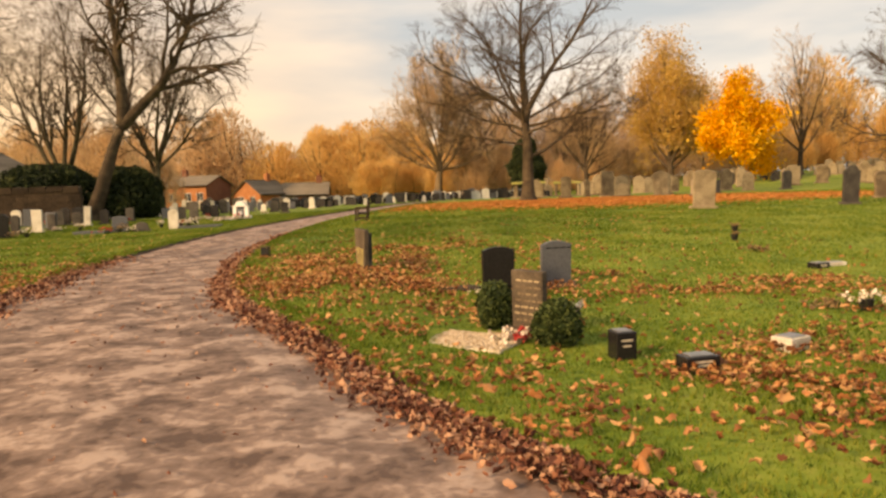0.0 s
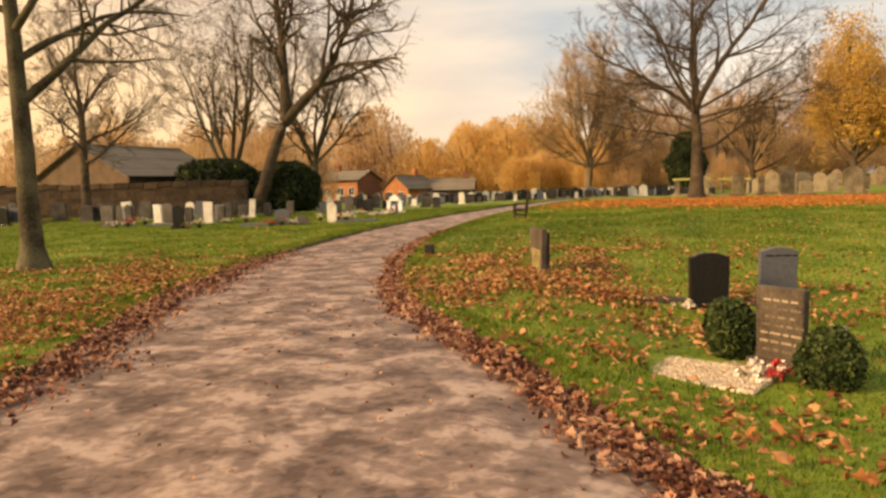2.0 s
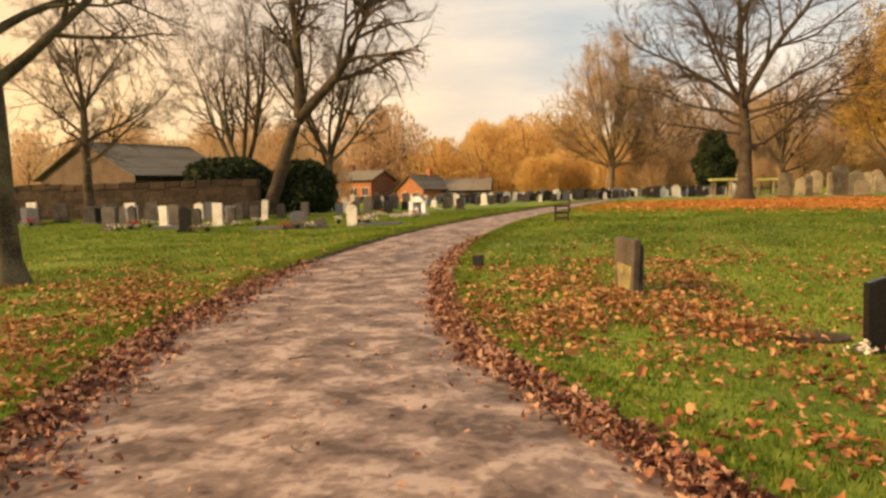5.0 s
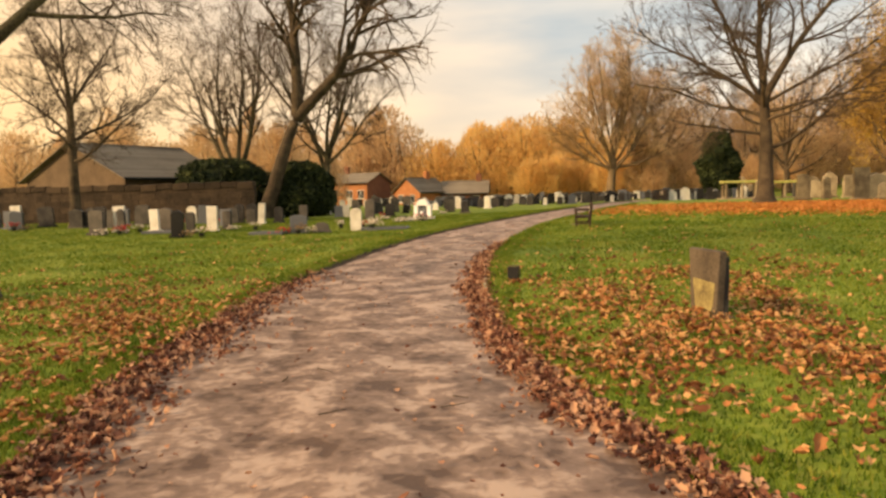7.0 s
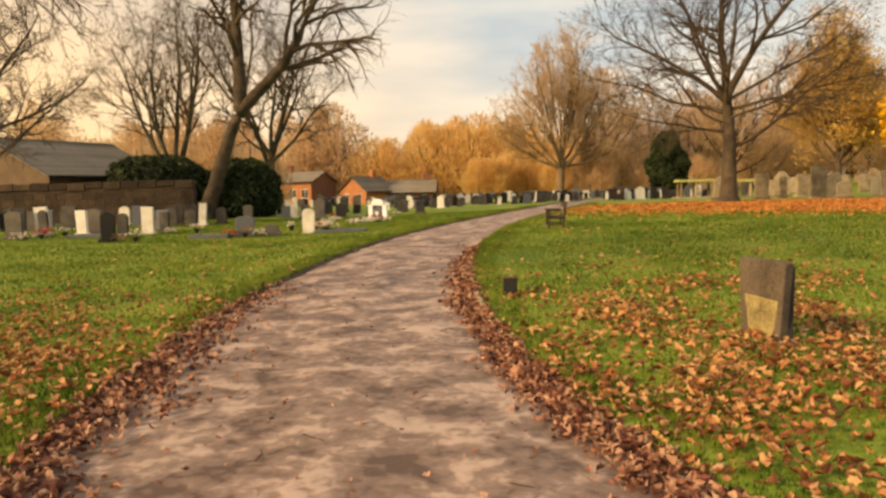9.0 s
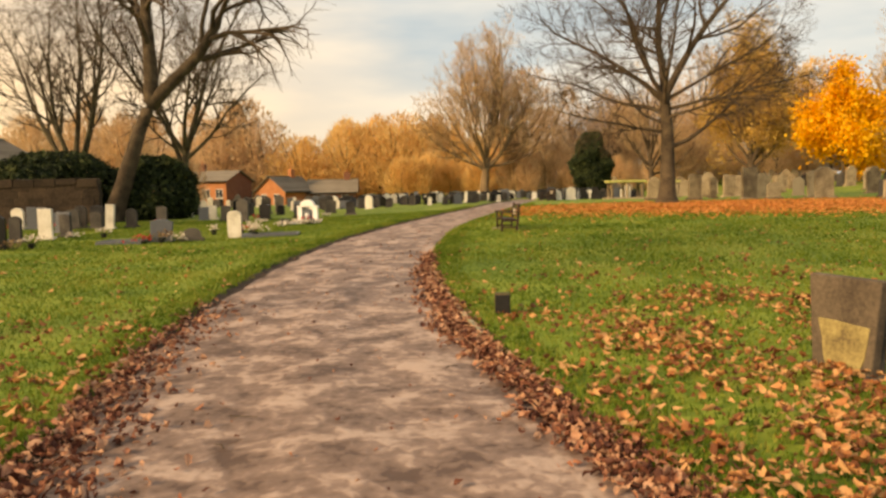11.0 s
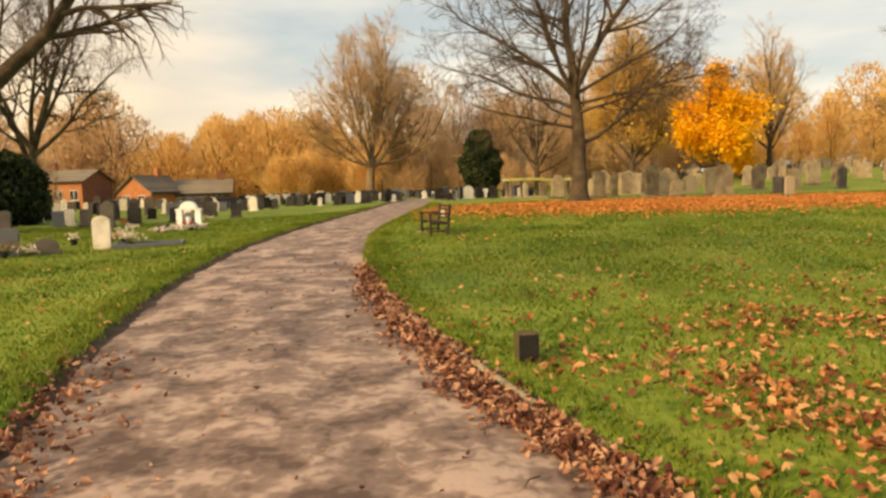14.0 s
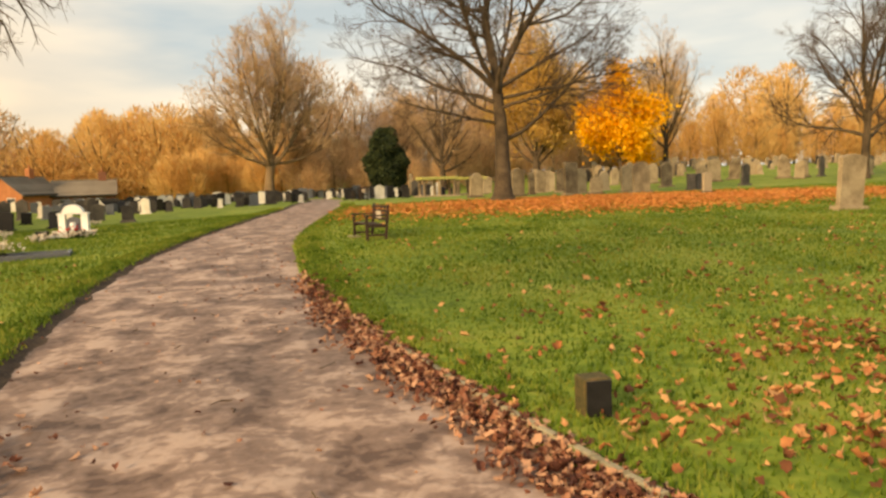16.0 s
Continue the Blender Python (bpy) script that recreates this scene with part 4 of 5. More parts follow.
OLD = [(10.3, 27.6, 0.86, 1.55, "ogee", SANDSTONE), (12.9, 41.2, 0.85, 1.5, "round", SANDSTONE), (13.5, 37.4, 0.48, 0.9, "ogee", SANDSTONE), (21.9, 44.6, 0.66, 1.25, "round", DARK_STONE),
       (26.2, 52.3, 1.0, 1.55, "ogee", SANDSTONE), (30.5, 50.6, 0.95, 1.55, "shoulder", SANDSTONE), (32.0, 50.3, 0.6, 1.35, "peak", SANDSTONE), (33.2, 50.1, 0.55, 1.4, "round", DARK_STONE),
       (10.2, 43.1, 0.8, 1.6, "flat", SANDSTONE), (10.8, 41.8, 0.7, 0.85, "round", SANDSTONE), (6.1, 45.3, 0.7, 1.25, "shoulder", SANDSTONE), (7.8, 44.0, 0.65, 1.35, "ogee", SANDSTONE)]
OLDER = [(15.9, 27.3, 0.62, 1.55, "shoulder", DARK_STONE), (19.2, 30.6, 0.6, 1.2, "round", SANDSTONE), (13.8, 43.6, 0.95, 1.4, "ogee", SANDSTONE), (11.4, 44.4, 0.85, 1.3, "round", SANDSTONE),
         (12.0, 50.1, 0.7, 1.35, "flat", SANDSTONE), (11.8, 53.0, 0.85, 1.6, "shoulder", SANDSTONE), (15.6, 41.1, 0.45, 0.85, "flat", DARK_STONE), (16.2, 41.3, 0.45, 0.85, "ogee", DARK_STONE),
         (9.6, 46.2, 0.35, 1.2, "peak", SANDSTONE), (12.8, 51.6, 1.1, 1.35, "flat", SANDSTONE), (15.9, 56.6, 0.9, 1.4, "round", SANDSTONE), (11.2, 75.0, 0.4, 2.0, "peak", SANDSTONE)]
WORDS = {"black_granite": "dark polished headstone", "dark_stone": "dark weathered headstone", "pale_stone": "pale stone headstone", "grey_granite": "grey granite headstone", "sandstone": "brown weathered sandstone headstone"}
SHAPES = {"ogee": "with curved top", "round": "with rounded top", "flat": "with square top", "peak": "with pointed top", "shoulder": "with shouldered top"}
g_row = random.Random(3)
for rows, where, group in ((WEST, "in the grass", "western graves"), (EAST_OF_WALL, "near the wall", "western graves"), (OLD, "on the rise", "old graves"), (OLDER, "among old graves", "old graves")):
    for x, y, w, h, top, m in rows:
        headstone(f"{WORDS[m.name]} {SHAPES[top]} {where}", (x, y), g_row.uniform(-8, 14), w, h, 0.11 if h < 1.2 else 0.15, top, m, (g_row.uniform(-3, 3), g_row.uniform(-3, 3)), 0.12, group=group)

# rows of graves further off, copied from a few patterns
PATTERNS = {}
for key, w, h, top, m in (("a", 0.6, 0.85, "ogee", DARK_STONE), ("b", 0.55, 0.8, "flat", GRANITE_GREY), ("c", 0.5, 0.9, "round", PALE_STONE), ("d", 0.6, 0.8, "ogee", GRANITE_BLACK),
                          ("e", 0.75, 1.25, "round", SANDSTONE), ("f", 0.8, 1.4, "shoulder", SANDSTONE), ("g", 0.7, 1.2, "flat", SANDSTONE), ("h", 0.55, 1.1, "peak", DARK_STONE)):
    PATTERNS[key] = headstone(f"{WORDS[m.name]} {SHAPES[top]} in a far row", (-30 - len(PATTERNS) * 1.3, 34.2), 3, w, h, 0.12, top, m, group="far rows of graves")


def grave_field(count, x0, x1, y0, y1, keys, seed, sizes=(0.8, 1.2), pitch=2.6):
    g = random.Random(seed)
    made = 0
    while made < count:
        x = g.uniform(x0, x1)
        y = y0 + round(g.uniform(0, y1 - y0) / pitch) * pitch + g.uniform(-0.25, 0.25)
        if bool(inside(np.array([x]), np.array([y]), PATH_AREA)[0]) or abs(x + 0.2) < 1.0 and abs(y - 88) < 2:
            continue
        k = g.uniform(*sizes)
        copy_thing(PATTERNS[g.choice(keys)], pose(x, y, gz(x, y) - 0.03, g.uniform(-4, 4), g.uniform(-4, 4), g.uniform(-12, 12)) @ Matrix.Diagonal((k, k, k, 1)))
        made += 1


grave_field(120, -32, -9.0, 39, 76, "aabbccddh", 1, (0.65, 1.0))
grave_field(22, -34, -18, 31, 37, "aabcd", 2)
grave_field(42, 9, 36, 46, 74, "eeffgh", 4)


def far_rows(label, count, x0, x1, y0, y1, material, tops, sizes, seed, pitch=2.4):
    """Graves past counting, far off: real slabs on plinths, joined."""
    g = random.Random(seed)
    verts, faces = [], []
    made = 0
    while made < count:
        x = g.uniform(x0, x1)
        y = y0 + round(g.uniform(0, y1 - y0) / pitch) * pitch + g.uniform(-0.3, 0.3)
        if bool(inside(np.array([x]), np.array([y]), PATH_AREA)[0]):
            continue
        h = g.uniform(*sizes)
        w = h * g.uniform(0.45, 0.75)
        m = pose(x, y, gz(x, y) - 0.05, g.uniform(-5, 5), g.uniform(-5, 5), g.uniform(-15, 15))
        for line, t in ((slab_outline(w, h, g.choice(tops)), 0.06), ([(-w * 0.6, 0), (w * 0.6, 0), (w * 0.6, 0.14), (-w * 0.6, 0.14)], 0.14)):
            n, b = len(line), len(verts)
            verts += [tuple(m @ Vector((px, k * t, pz))) for k in (-1, 1) for px, pz in line]
            faces.append([b + i for i in range(n)])
            faces.append([b + n + i for i in reversed(range(n))])
            faces += [[b + i, b + n + i, b + n + (i + 1) % n, b + (i + 1) % n] for i in range(n)]
        made += 1
    me = bpy.data.meshes.new("far_headstones")
    me.from_pydata(verts, [], faces)
    me.materials.append(material)
    tagged(new("far_headstones", me), label, "gravestones", kind="stuff")


far_rows("dark headstones crowded in far rows", 170, -14, 9, 54, 88, DARK_STONE, ("ogee", "flat", "round"), (0.5, 0.9), 3)
far_rows("grey granite headstones in far rows", 70, -16, 9, 54, 88, GRANITE_GREY, ("ogee", "flat", "peak"), (0.5, 0.95), 33)
far_rows("polished black headstones in far rows", 60, -16, 9, 55, 88, GRANITE_BLACK, ("ogee", "flat", "peak"), (0.5, 0.9), 13)
far_rows("pale headstones in far rows", 50, -16, 8, 52, 88, PALE_STONE, ("round", "flat", "peak"), (0.5, 0.95), 23)
far_rows("brown sandstone headstones crowded on the far rise", 150, 28, 78, 58, 88, SANDSTONE, ("round", "shoulder", "flat"), (0.6, 1.3), 5, 2.0)
far_rows("dark headstones on the far rise", 45, 28, 78, 58, 88, DARK_STONE, ("round", "ogee", "peak"), (0.6, 1.2), 15, 2.0)
for i in range(22):
    g_f = random.Random(100 + i)
    flowers("bright flowers on a grave" if i % 3 else "red flowers on a grave", (g_f.uniform(-24, -10), g_f.uniform(27.5, 44)), PETAL_PALE if i % 3 else PETAL_RED, 18, PLASTIC_BLACK if i % 2 else None, 0.14, 0.2, 60 + i)
for i, (x, y) in enumerate(((-21.0, 28.4), (-20.6, 28.9), (-16.5, 27.0), (-16.2, 27.3), (-13.6, 28.3), (-13.0, 28.2), (-12.7, 28.5), (-28.4, 32.2), (-27.9, 32.4), (-10.6, 29.3))):
    flowers("flowers heaped before a headstone", (x, y), (PETAL_PALE, PETAL_RED, DRY_STEM)[i % 3], 26, PLASTIC_BLACK if i % 2 else None, 0.18, 0.26, 160 + i)


# ---- wall and buildings ----
def boundary_wall():
    a, b = Vector((-62, 35.6)), Vector((-20.6, 40.3))
    n = 30
    wall = tagged(new("wall_boundary"), "dark stone boundary wall with uneven top", "wall", kind="structure")
    core = bmesh.new()
    d = b - a
    yaw = math.atan2(d.y, d.x)
    mid = (a + b) / 2
    box(core, (d.length, 0.34, 2.2), (mid.x, mid.y, 0.95), 0, Matrix.Rotation(yaw, 4, "Z"))
    part("core", core, WALL_STONE, wall)
    g = random.Random(4)
    proto = None
    for r in range(6):
        u = d.length - 27 + g.uniform(0, 0.4)
        while u < d.length - 0.5:
            ln = g.uniform(0.4, 0.95)
            p = a + d.normalized() * (u + ln / 2)
            if proto is None:
                proto = ob = part("stone", boxed((1, 1, 1), (0, 0, 0), 0.03), WALL_STONE, wall)
            else:
                ob = new("stone", proto.data)
                ob.parent = wall
            ob.matrix_basis = pose(p.x, p.y, 0.3 + r * 0.33 + g.uniform(-0.01, 0.01), 0, 0, math.degrees(yaw)) @ Matrix.Diagonal((ln - 0.006, 0.36 + g.uniform(0, 0.04), 0.324, 1))
            u += ln
    for i in range(46):
        p = a + d * ((i + 0.5) / 46)
        ob = new("coping_stone", proto.data)
        ob.parent = wall
        ob.matrix_basis = pose(p.x, p.y, 2.12 + g.uniform(-0.03, 0.06), g.uniform(-4, 4), g.uniform(-4, 4), math.degrees(yaw)) @ Matrix.Diagonal((d.length / 46 - 0.04, 0.5, 0.26 + g.uniform(0, 0.12), 1))


boundary_wall()


def house(name, label, at, yaw, w, length, eave, ridge, floor, wall, gable, roof, windows, chimney=None, hip=0.0):
    """A pitched-roof house: length along x, gable ends at +-x. windows: rows of (wall 'f' or 'l', along, sill, width, height)."""
    thing = tagged(new(name), label, "house")
    thing.matrix_world = pose(*at, floor, 0, 0, yaw)
    e, r, a, b = eave - floor, ridge - floor, length / 2, w / 2
    bm = bmesh.new()
    box(bm, (length, w, e), (0, 0, e / 2))
    part("wall", bm, wall, thing)
    for k in (-1, 1):
        bm = bmesh.new()
        x0, x1 = k * (a - 0.28), k * (a + 0.003)
        vs = [bm.verts.new(p) for x in (x0, x1) for p in ((x, -b, e - 0.02), (x, b, e - 0.02), (x, 0, r - 0.1 - hip * 0.6))]
        bm.faces.new(vs[:3][::-1])
        bm.faces.new(vs[3:])
        for i in range(3):
            j = (i + 1) % 3
            bm.faces.new((vs[i], vs[j], vs[3 + j], vs[3 + i]))
        bmesh.ops.recalc_face_normals(bm, faces=bm.faces)
        part("gable", bm, gable, thing)
        # a gable colour of its own also covers the end wall below
        if gable is not wall:
            part("end_wall", boxed((0.02, w - 0.01, e - 0.03), (k * (a + 0.001), 0, e / 2 - 0.015)), gable, thing)
    slope, run = math.atan2(r - e, b), math.hypot(r - e, b) + 0.45
    for k in (-1, 1):
        rows = int(run / 0.32)
        for i in range(rows):
            s = (i + 0.5) / rows * run
            y = k * (s * math.cos(slope))
            z = r - s * math.sin(slope)
            part("roof_course", boxed((length + 0.7, run / rows + 0.03, 0.05), (0, y, z + 0.03), 0, Matrix.Rotation(-k * (slope + 0.05), 4, "X")), roof, thing)
        part("gutter", boxed((length + 0.7, 0.12, 0.14), (0, k * (b + 0.38), e - 0.12), 0.02), PLASTIC_BLACK, thing)
    part("ridge_cap", boxed((length + 0.7, 0.26, 0.12), (0, 0, r + 0.05), 0.03), roof, thing)
    for side, u, sill, ww, hh in windows:
        m = Matrix.Translation((u, -b, sill)) if side == "f" else Matrix.Translation((-a, u, sill)) @ Matrix.Rotation(-math.pi / 2, 4, "Z")
        win = part("window", boxed((ww, 0.06, hh), (0, 0, hh / 2)), WINDOW_FRAME, thing, "white-framed window")
        win.matrix_basis = m
        for k in (-1, 1):
            part("pane", boxed((ww / 2 - 0.07, 0.02, hh - 0.12), (k * ww / 4, -0.03, hh / 2)), GLASS, win, "dark glass pane")
        part("sill", boxed((ww + 0.16, 0.14, 0.06), (0, -0.05, -0.03), 0.01), PALE_STONE, win)
    if chimney:
        stack = part("chimney", boxed((0.9, 0.55, 1.3), (chimney, 0, r + 0.35), 0.02), gable, thing)
        part("chimney_pot", lathe(bmesh.new(), [(0.12, 0), (0.1, 0.35), (0.12, 0.4), (0.08, 0.4)], (chimney, 0, r + 1.0), 8), BRICK_ORANGE, stack)
    return thing


house("bungalow", "buff brick bungalow with grey tiled roof", (-33.1, 47.3), 75, 9.2, 8.4, 2.85, 5.0, 0.0, BRICK_BUFF, BRICK_BUFF, ROOF_SLATE,
      [("f", -3.0, 1.1, 1.2, 1.1), ("f", -0.4, 0.9, 2.2, 1.3), ("f", 2.6, 1.0, 1.4, 1.1), ("l", 0.6, 1.2, 1.5, 1.1)])
# gable ends in darker brick: their shade is painted into the colour
house("brick_house", "orange brick house with grey roof and chimney", (-36.6, 103.5), -12, 7.0, 8.6, 3.0, 4.3, -2.6, BRICK_ORANGE, BRICK_RED_AND_SHADE, ROOF_SLATE,
      [("f", -3.2, 3.3, 1.1, 1.2), ("f", -1.0, 3.3, 1.1, 1.2), ("f", 1.4, 3.3, 1.1, 1.2), ("f", 3.3, 3.3, 1.0, 1.2)], -1.0)
house("brick_house", "orange brick house with steep gable", (-26.4, 103.5), 68, 4.6, 7.0, 1.5, 3.4, -2.6, BRICK_ORANGE, BRICK_ORANGE, ROOF_SLATE, [("l", -1.0, 2.6, 0.9, 1.1), ("l", 1.0, 2.6, 0.9, 1.1)], 1.5)
house("brick_house", "red brick house with brown tiled roof", (-20.6, 107.5), 5, 6.0, 6.5, 1.2, 2.9, -2.4, BRICK_RED_AND_SHADE, BRICK_RED_AND_SHADE, ROOF_SLATE, [("f", -2, 2.2, 1.0, 1.0), ("f", 1.8, 2.2, 1.0, 1.0)], 2.0)
house("brick_house", "red brick house behind the evergreen bushes", (-62.0, 98.0), 10, 8.0, 16.0, 2.6, 5.6, -1.8, BRICK_RED_AND_SHADE, BRICK_RED_AND_SHADE, ROOF_SLATE, [("f", -5, 2.2, 1.2, 1.2), ("f", 0, 2.2, 1.2, 1.2), ("f", 5, 2.2, 1.2, 1.2)], -3.0)


# ---- path edging ----
def edging():
    proto = None
    nrm = offsets(EDGE_RIGHT)
    for k in range(len(EDGE_RIGHT) - 1):
        p, q = EDGE_RIGHT[k], EDGE_RIGHT[k + 1]
        if not 15.2 < p[1] < 18.6:
            continue
        m, d = (p + q) / 2 + nrm[k] * 0.02, q - p
        if proto is None:
            proto = tagged(part("path_edging", boxed((1, 0.06, 0.16), (0, 0, 0), 0.012), CONCRETE, None), "weathered concrete edging beside the gravel path", "edging", "path edging")
            ob = proto
        else:
            ob = tagged(new("path_edging", proto.data), "weathered concrete edging beside the gravel path", "edging", "path edging")
        ob.matrix_world = pose(m[0], m[1], gz(*m) - 0.025, 0, 0, math.degrees(math.atan2(d[1], d[0]))) @ Matrix.Diagonal((np.linalg.norm(d) - 0.008, 1, 1, 1))


edging()

# ---- fallen leaves ----
LOBES = np.array([(0, -0.5), (0.2, -0.40), (0.38, -0.30), (0.33, -0.08), (0.44, 0.14), (0.25, 0.26), (0.0, 0.55), (-0.25, 0.26), (-0.44, 0.14), (-0.33, -0.08), (-0.38, -0.30), (-0.2, -0.40)])


def leaf_mesh(xy, z, size, tilt, curl, g):
    """Lobed leaves with a raised midrib, lying at all angles."""
    n = len(xy)
    out = np.concatenate([np.zeros((1, 2)), LOBES])
    base = np.zeros((n, 13, 3))
    s = (size * g.uniform(0.55, 1.3, n))[:, None]
    fold = g.uniform(0.3, 1.35, n)[:, None]
    base[:, :, 0] = out[:, 0] * s * np.cos(fold) * g.uniform(0.75, 1.15, n)[:, None]
    base[:, :, 1] = (out[:, 1] + g.normal(0, 0.05, (n, 13))) * s * g.uniform(0.8, 1.25, n)[:, None]
    r2 = (out ** 2).sum(1)
    base[:, :, 2] = (g.normal(0.5, 1.0, n) * curl)[:, None] * r2 * s + g.normal(0, 0.06, (n, 13)) * s + np.abs(out[:, 0]) * s * np.sin(fold) * np.sign(g.random(n) - 0.4)[:, None]
    a, b, c = g.uniform(0, 2 * np.pi, n), g.normal(0, tilt, n), g.normal(0, tilt, n)
    x, y, zz = base[..., 0], base[..., 1], base[..., 2]
    y, zz = y * np.cos(b)[:, None] - zz * np.sin(b)[:, None], y * np.sin(b)[:, None] + zz * np.cos(b)[:, None]
    x, zz = x * np.cos(c)[:, None] + zz * np.sin(c)[:, None], -x * np.sin(c)[:, None] + zz * np.cos(c)[:, None]
    x, y = x * np.cos(a)[:, None] - y * np.sin(a)[:, None], x * np.sin(a)[:, None] + y * np.cos(a)[:, None]
    zz = zz - np.minimum(zz.min(1), 0)[:, None] * 0.8
    v = np.stack([x + xy[:, :1], y + xy[:, 1:], zz + np.asarray(z)[:, None]], -1).reshape(-1, 3)
    k = np.arange(12)
    tri = np.stack([np.zeros(12, int), 1 + k, 1 + (k + 1) % 12], -1)
    return v, (tri[None] + 13 * np.arange(n)[:, None, None]).reshape(-1, 3)


def lawn_leaves():
    g = np.random.default_rng(17)
    drifts = [(-2.3, 12.8, 1.6, 1.0, 60), (-0.3, 12.0, 1.7, 0.8, 50), (-2.0, 11.3, 1.0, 0.9, 40), (-2.3, 15.1, 1.5, 1.2, 22), (-1.3, 17.4, 2.0, 2.0, 9), (1.6, 12.9, 1.6, 0.5, 20), (4.6, 11.2, 2.2, 0.7, 42), (2.3, 4.9, 1.6, 0.9, 34), (4.6, 6.6, 1.6, 1.0, 36), (-0.1, 9.6, 1.3, 1.0, 22), (-1.2, 15.2, 1.2, 1.2, 12),
              (-8.7, 10.0, 1.2, 3.4, 50), (-7.4, 6.0, 1.6, 2.6, 60), (-10.2, 7.5, 1.4, 2.2, 30), (3.0, 6.2, 0.9, 0.4, 40), (-0.4, 7.2, 0.8, 1.2, 16), (1.1, 6.2, 1.0, 0.7, 14), (-10.5, 14.5, 2.0, 2.0, 10), (6.3, 8.6, 1.3, 0.8, 40), (0.5, 16.5, 3, 1.5, 5)]
    n = 170000
    xy = np.stack([g.uniform(-15, 9, n), g.uniform(1, 27, n)], -1)
    dens = 8.0 * np.clip(1.3 - xy[:, 1] / 26, 0.25, 1) + 0 * n
    for cx, cy, sx, sy, amp in drifts:
        dens = dens + 6.5 * amp * np.exp(-((xy[:, 0] - cx) / sx) ** 2 - ((xy[:, 1] - cy) / sy) ** 2)
    patch = np.array([0.15 + 2.2 * max(0.0, 0.3 + noise.noise((x * 0.9, y * 0.9, 5)) + 0.5 * noise.noise((x * 2.6, y * 2.6, 6))) for x, y in xy])
    keep = (g.random(n) * n / (24 * 26) < dens * patch) & ~inside(xy[:, 0], xy[:, 1], PATH_AREA)
    keep &= ~((np.abs(xy[:, 0] - 0.36) < 0.5) & (np.abs(xy[:, 1] - 8.05) < 0.4))
    xy = xy[keep]
    z = ground_z(xy[:, 0], xy[:, 1]) + 0.03 + 0.035 * g.random(len(xy))
    v, f = leaf_mesh(xy, z, 0.073, 0.38, 0.9, g)
    drift = tagged(quick("fallen_leaves", v, f, LEAF), "orange and tan fallen leaves drifted on the lawn", "leaves", kind="stuff")
    shapes = []
    for k in range(6):
        v, f = leaf_mesh(np.zeros((1, 2)), np.zeros(1), 0.09, 0.25, 0.8, g)
        one = quick("leaf", v, f, LEAF)
        shapes.append(one.data)
        bpy.data.objects.remove(one)
    made = 0
    while made < 280:
        x, y = g.uniform(-3.6, 3.4), g.uniform(3.6, 17.5)
        if bool(inside(np.array([x]), np.array([y]), PATH_AREA)[0]) or abs(x - 0.36) < 0.6 and abs(y - 8.0) < 0.55:
            continue
        ob = new("leaf", shapes[made % 6])
        ob.parent = drift
        ob.matrix_basis = pose(x, y, gz(x, y) + 0.045, g.normal(0, 12), g.normal(0, 12), g.uniform(0, 360)) @ Matrix.Scale(g.uniform(0.7, 1.25), 4)
        made += 1


def edge_leaves(name, line, side, y0, y1, width, per_m, seed, size):
    """Leaf litter drifted along an edge of the path, on the path's side of the turf."""
    g = np.random.default_rng(seed)
    ln = dense(line, 4)
    nrm = offsets(ln) * side
    seg = np.linalg.norm(np.gradient(ln, axis=0), axis=1)
    fade = np.clip((y1 - ln[:, 1]) / 7, 0, 1) * (ln[:, 1] > y0)
    p = seg * fade
    idx = g.choice(len(ln), int(per_m * p.sum()), p=p / p.sum())
    wide = width * (0.75 + 0.5 * np.array([noise.noise((q[0] * 0.8, q[1] * 0.8, 8)) for q in ln]))[idx]
    off = -np.abs(g.normal(0, 0.5, len(idx))) * wide + 0.05
    xy = ln[idx] + nrm[idx] * off[:, None] + g.normal(0, 0.05, (len(idx), 2))
    u = np.clip(-off / wide, 0, 1)
    z = ground_z(xy[:, 0], xy[:, 1]) - 0.03 + g.random(len(idx)) * 0.075 * (1 - u)
    v, f = leaf_mesh(xy, z, size, 0.5, 0.9, g)
    tagged(quick(name, v, f, LITTER), "damp brown leaf litter along the path edge", "leaves", kind="stuff")


def path_debris():
    g = np.random.default_rng(23)
    k = g.integers(30, 190, 800)
    u = g.random(800)[:, None]
    xy = EDGE_LEFT[k] * u + EDGE_RIGHT[k] * (1 - u) + g.normal(0, 0.15, (800, 2))
    keep = inside(xy[:, 0], xy[:, 1], PATH_AREA)
    xy = xy[keep]
    v, f = leaf_mesh(xy, ground_z(xy[:, 0], xy[:, 1]) - 0.014, 0.045, 0.25, 0.5, g)
    tagged(quick("path_leaf_scraps", v, f, LITTER), "dark leaf scraps scattered on the gravel path", "leaves", kind="stuff")


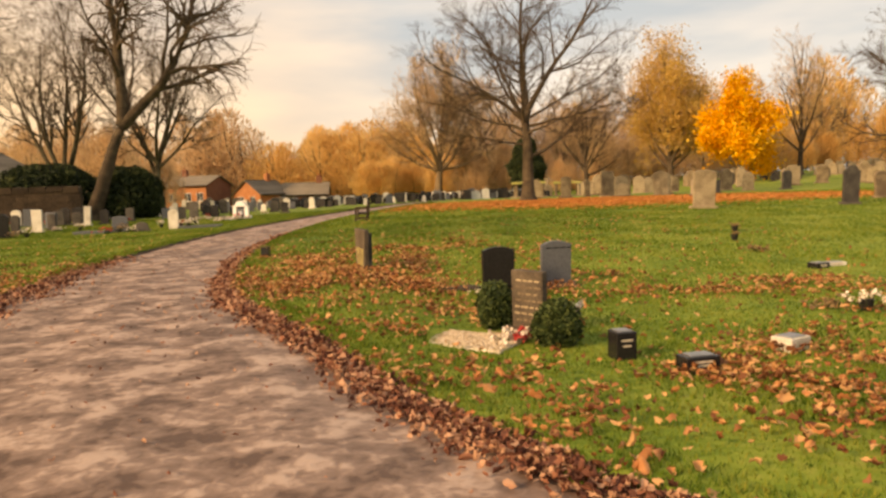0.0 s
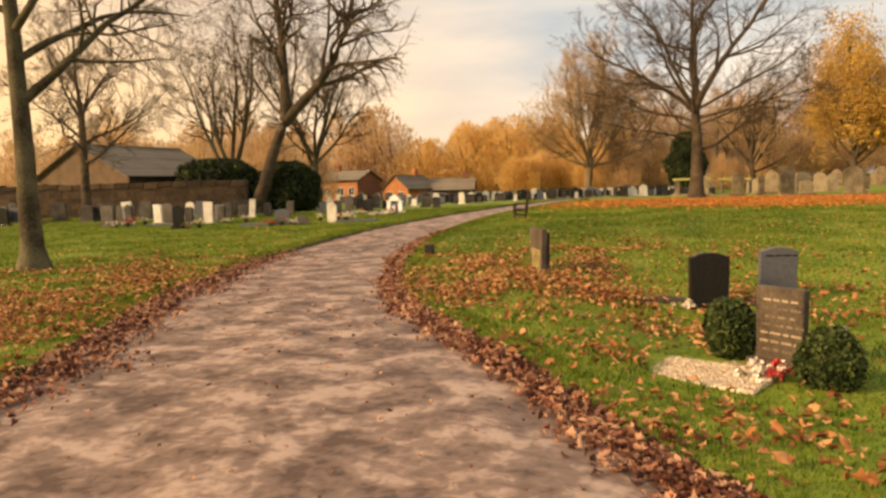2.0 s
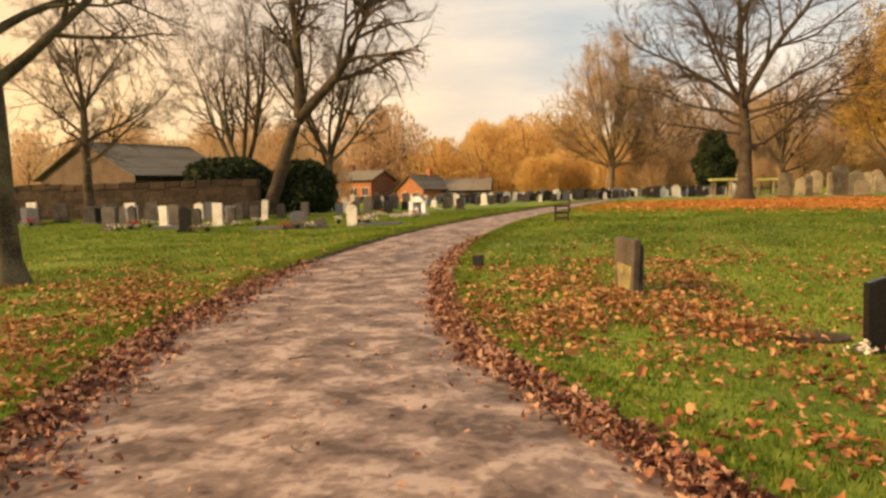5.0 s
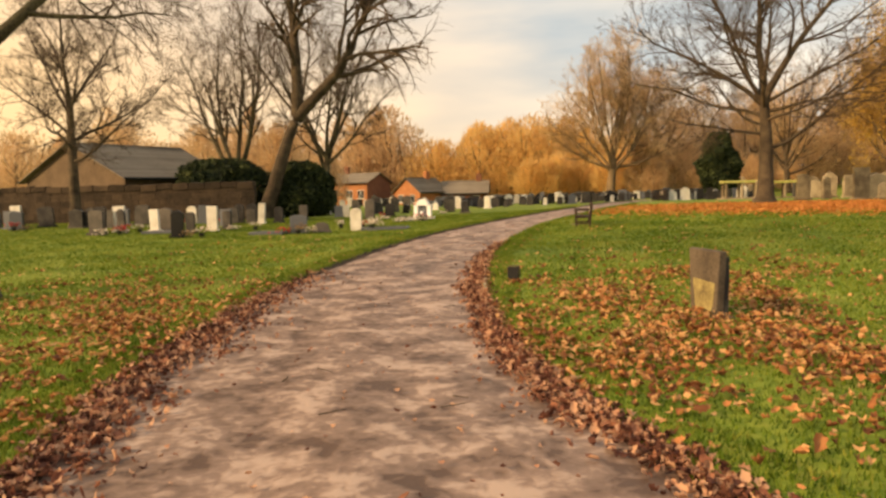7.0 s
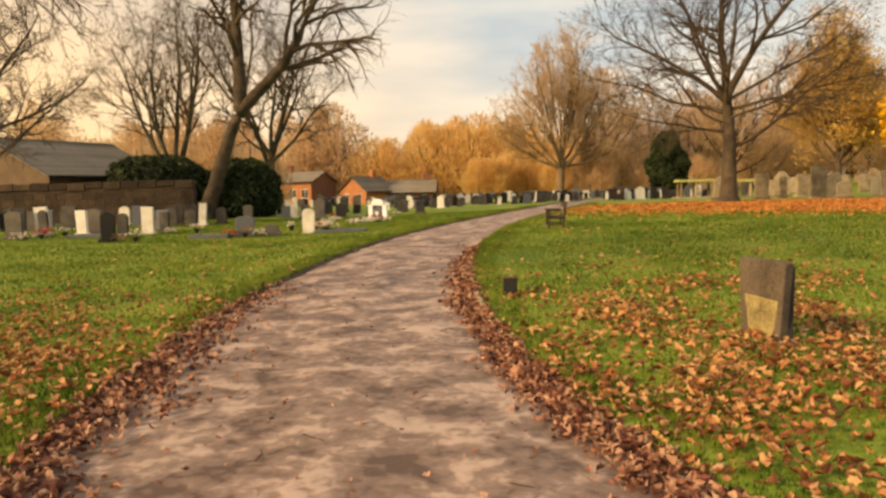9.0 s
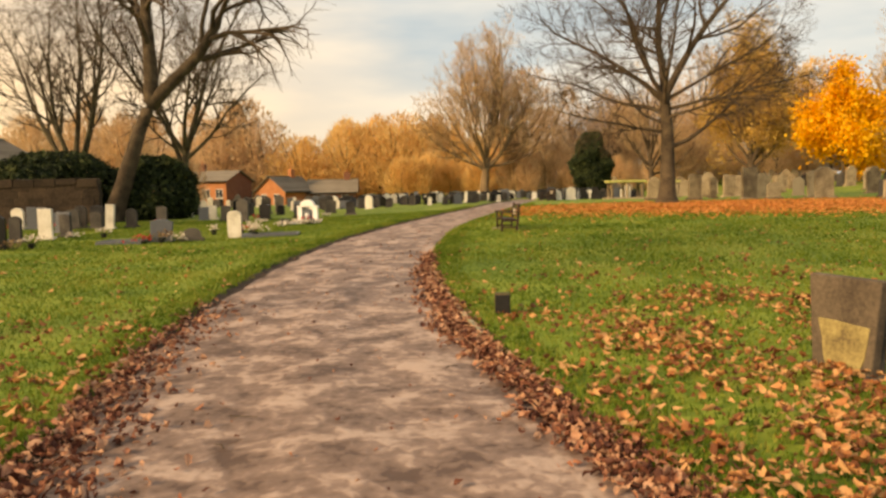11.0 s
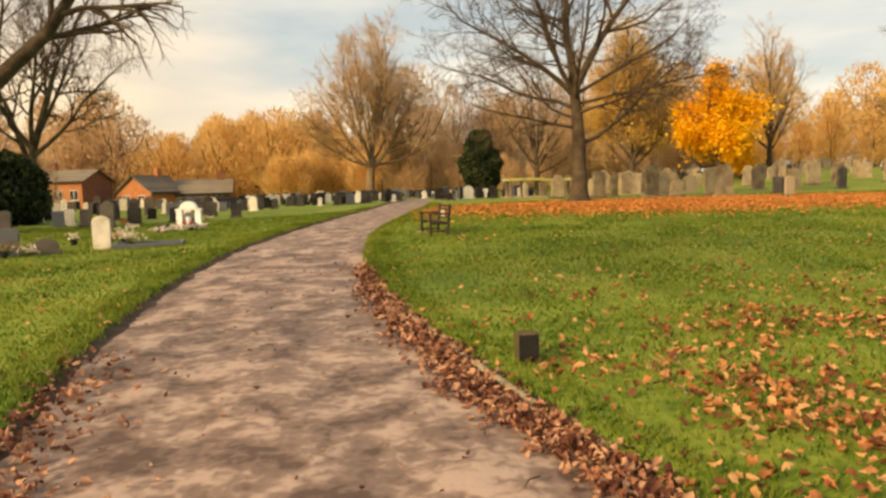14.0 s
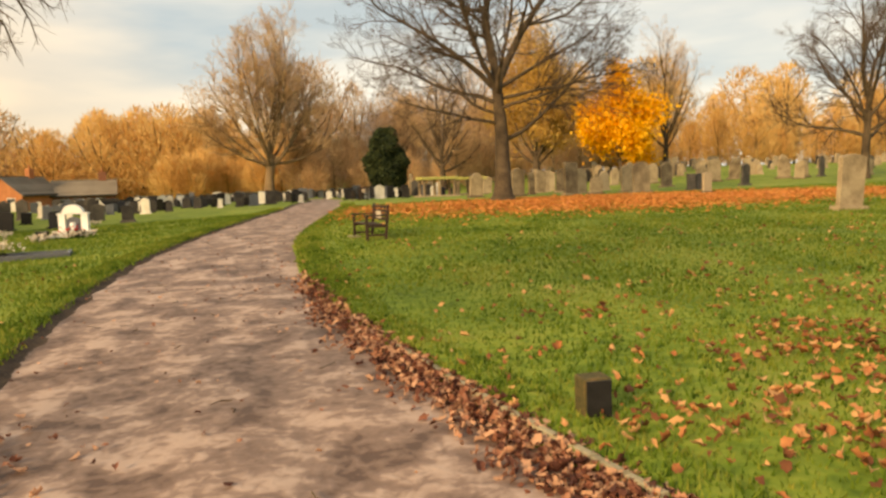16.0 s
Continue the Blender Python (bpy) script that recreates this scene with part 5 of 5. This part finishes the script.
def oak_carpet():
    g = np.random.default_rng(29)
    n = 110000
    xy = np.stack([g.uniform(-5, 26, n), g.uniform(28, 45, n)], -1)
    d = ((xy[:, 0] - 7.5) / 9.0) ** 2 + ((xy[:, 1] - 35.6) / 4.3) ** 2
    e = ((xy[:, 0] - 17) / 6) ** 2 + ((xy[:, 1] - 34.5) / 2.5) ** 2
    keep = (g.random(n) < 0.95 * np.exp(-d ** 1.6) + 0.5 * np.exp(-e ** 1.5)) & ~inside(xy[:, 0], xy[:, 1], PATH_AREA)
    xy = xy[keep]
    c = np.column_stack([xy, ground_z(xy[:, 0], xy[:, 1]) + 0.02 + 0.04 * g.random(len(xy))])
    v, f = clumps(c, 1, 0.01, 0.075, g)
    v[:, 2] = np.repeat(c[:, 2], 4) + (v[:, 2] - np.repeat(c[:, 2], 4)) * 0.45
    tagged(quick("oak_leaf_carpet", v, f, CARPET), "bright orange leaf carpet beneath the bare oak", "leaves", kind="stuff")


def flat_grave(label, at, yaw, w, d):
    """A low kerbed grave: four kerbs round a dark infill."""
    x, y = at
    thing = tagged(new("kerbed_grave"), label, "grave plot")
    thing.matrix_world = pose(x, y, gz(x, y), 0, 0, yaw)
    part("infill", boxed((w, d, 0.06), (0, 0, 0.01), 0.01), DARK_STONE, thing, "dark infill slab")
    for k in (-1, 1):
        part("kerb", boxed((w + 0.16, 0.08, 0.14), (0, k * (d / 2 + 0.04), 0.03), 0.012), GRANITE_GREY, thing)
        part("kerb", boxed((0.08, d, 0.14), (k * (w / 2 + 0.04), 0, 0.03), 0.012), GRANITE_GREY, thing)


flat_grave("low dark kerbed grave beside the pale headstone", (-10.2, 29.6), 6, 1.5, 0.7)
flat_grave("low dark kerbed grave on the western lawn", (-14.2, 28.5), 4, 1.1, 0.8)
flat_grave("low kerbed grave before dark headstones", (-19.0, 29.6), 4, 1.6, 0.7)


def path_sticks():
    g = np.random.default_rng(57)
    rows = []
    for _ in range(34):
        k, u = g.integers(60, 170), g.uniform(0.1, 0.9)
        x, y = EDGE_LEFT[k] * (1 - u) + EDGE_RIGHT[k] * u
        a, ln = g.uniform(0, 6.28), g.uniform(0.08, 0.28)
        z = gz(x, y) - 0.012
        rows.append((np.array([(x, y, z), (x + math.cos(a) * ln / 2, y + math.sin(a) * ln / 2, z + 0.008), (x + math.cos(a + 0.25) * ln, y + math.sin(a + 0.25) * ln, z)]), np.array((0.006, 0.005, 0.003)), 1))
    v, f = tubes(rows)
    tagged(quick("path_sticks", v, f, BARK), "small broken sticks lying on the gravel", "sticks", kind="stuff")


path_sticks()
lawn_leaves()
edge_leaves("edge_leaf_litter", EDGE_RIGHT, 1, -1, 24, 0.44, 560, 31, 0.066)
edge_leaves("edge_leaf_litter", EDGE_LEFT, -1, 0, 18.5, 0.80, 420, 37, 0.068)
path_debris()
oak_carpet()


# ---- grass ----
def grass_blades():
    g = np.random.default_rng(41)
    n = 640000
    yy = 1 + 40 * g.random(n) ** 1.6
    xy = np.stack([-4 + (12 + 0.6 * yy) * (2 * g.beta(1.7, 1.7, n) - 1), yy], -1)
    xy = xy[~inside(xy[:, 0], xy[:, 1], PATH_AREA)]
    bed = (np.abs(xy[:, 0] - 0.36) < 0.55) & (np.abs(xy[:, 1] - 8.05) < 0.45)
    xy = xy[~bed]
    z = ground_z(xy[:, 0], xy[:, 1])
    for line, side in ((dense(EDGE_RIGHT, 6), 1), (dense(EDGE_LEFT, 6), -1)):
        line = line[(line[:, 1] > 1) & (line[:, 1] < 44)]
        pick = g.integers(0, len(line), 24000)
        off = g.uniform(-0.03, 0.5, 24000)
        more = line[pick] + offsets(line)[pick] * side * off[:, None] + g.normal(0, 0.03, (24000, 2))
        xy = np.vstack([xy, more])
        z = np.concatenate([z, ground_z(more[:, 0], more[:, 1]) + np.interp(off, (-0.03, 0.05, 0.12, 0.3, 0.5, 0.7), (-0.01, 0.015, 0.03, 0.028, 0.012, 0))])
    n = len(xy)
    h = g.uniform(0.012, 0.04, n) * (0.8 + 0.02 * xy[:, 1])
    w = g.uniform(0.004, 0.009, n) * (0.8 + 0.05 * xy[:, 1])
    a = g.uniform(0, 2 * np.pi, n)
    lean = g.normal(0, 0.6, (n, 2)) * h[:, None]
    side = np.stack([np.cos(a), np.sin(a)], -1) * w[:, None]
    v = np.stack([np.column_stack([xy - side, z - 0.005]), np.column_stack([xy + side, z - 0.005]), np.column_stack([xy + lean, z + 0.015 + h])], 1).reshape(-1, 3)
    tagged(quick("lawn_grass", v, np.arange(3 * n).reshape(n, 3), BLADE), "short green mown grass blades", "grass", kind="stuff")


grass_blades()
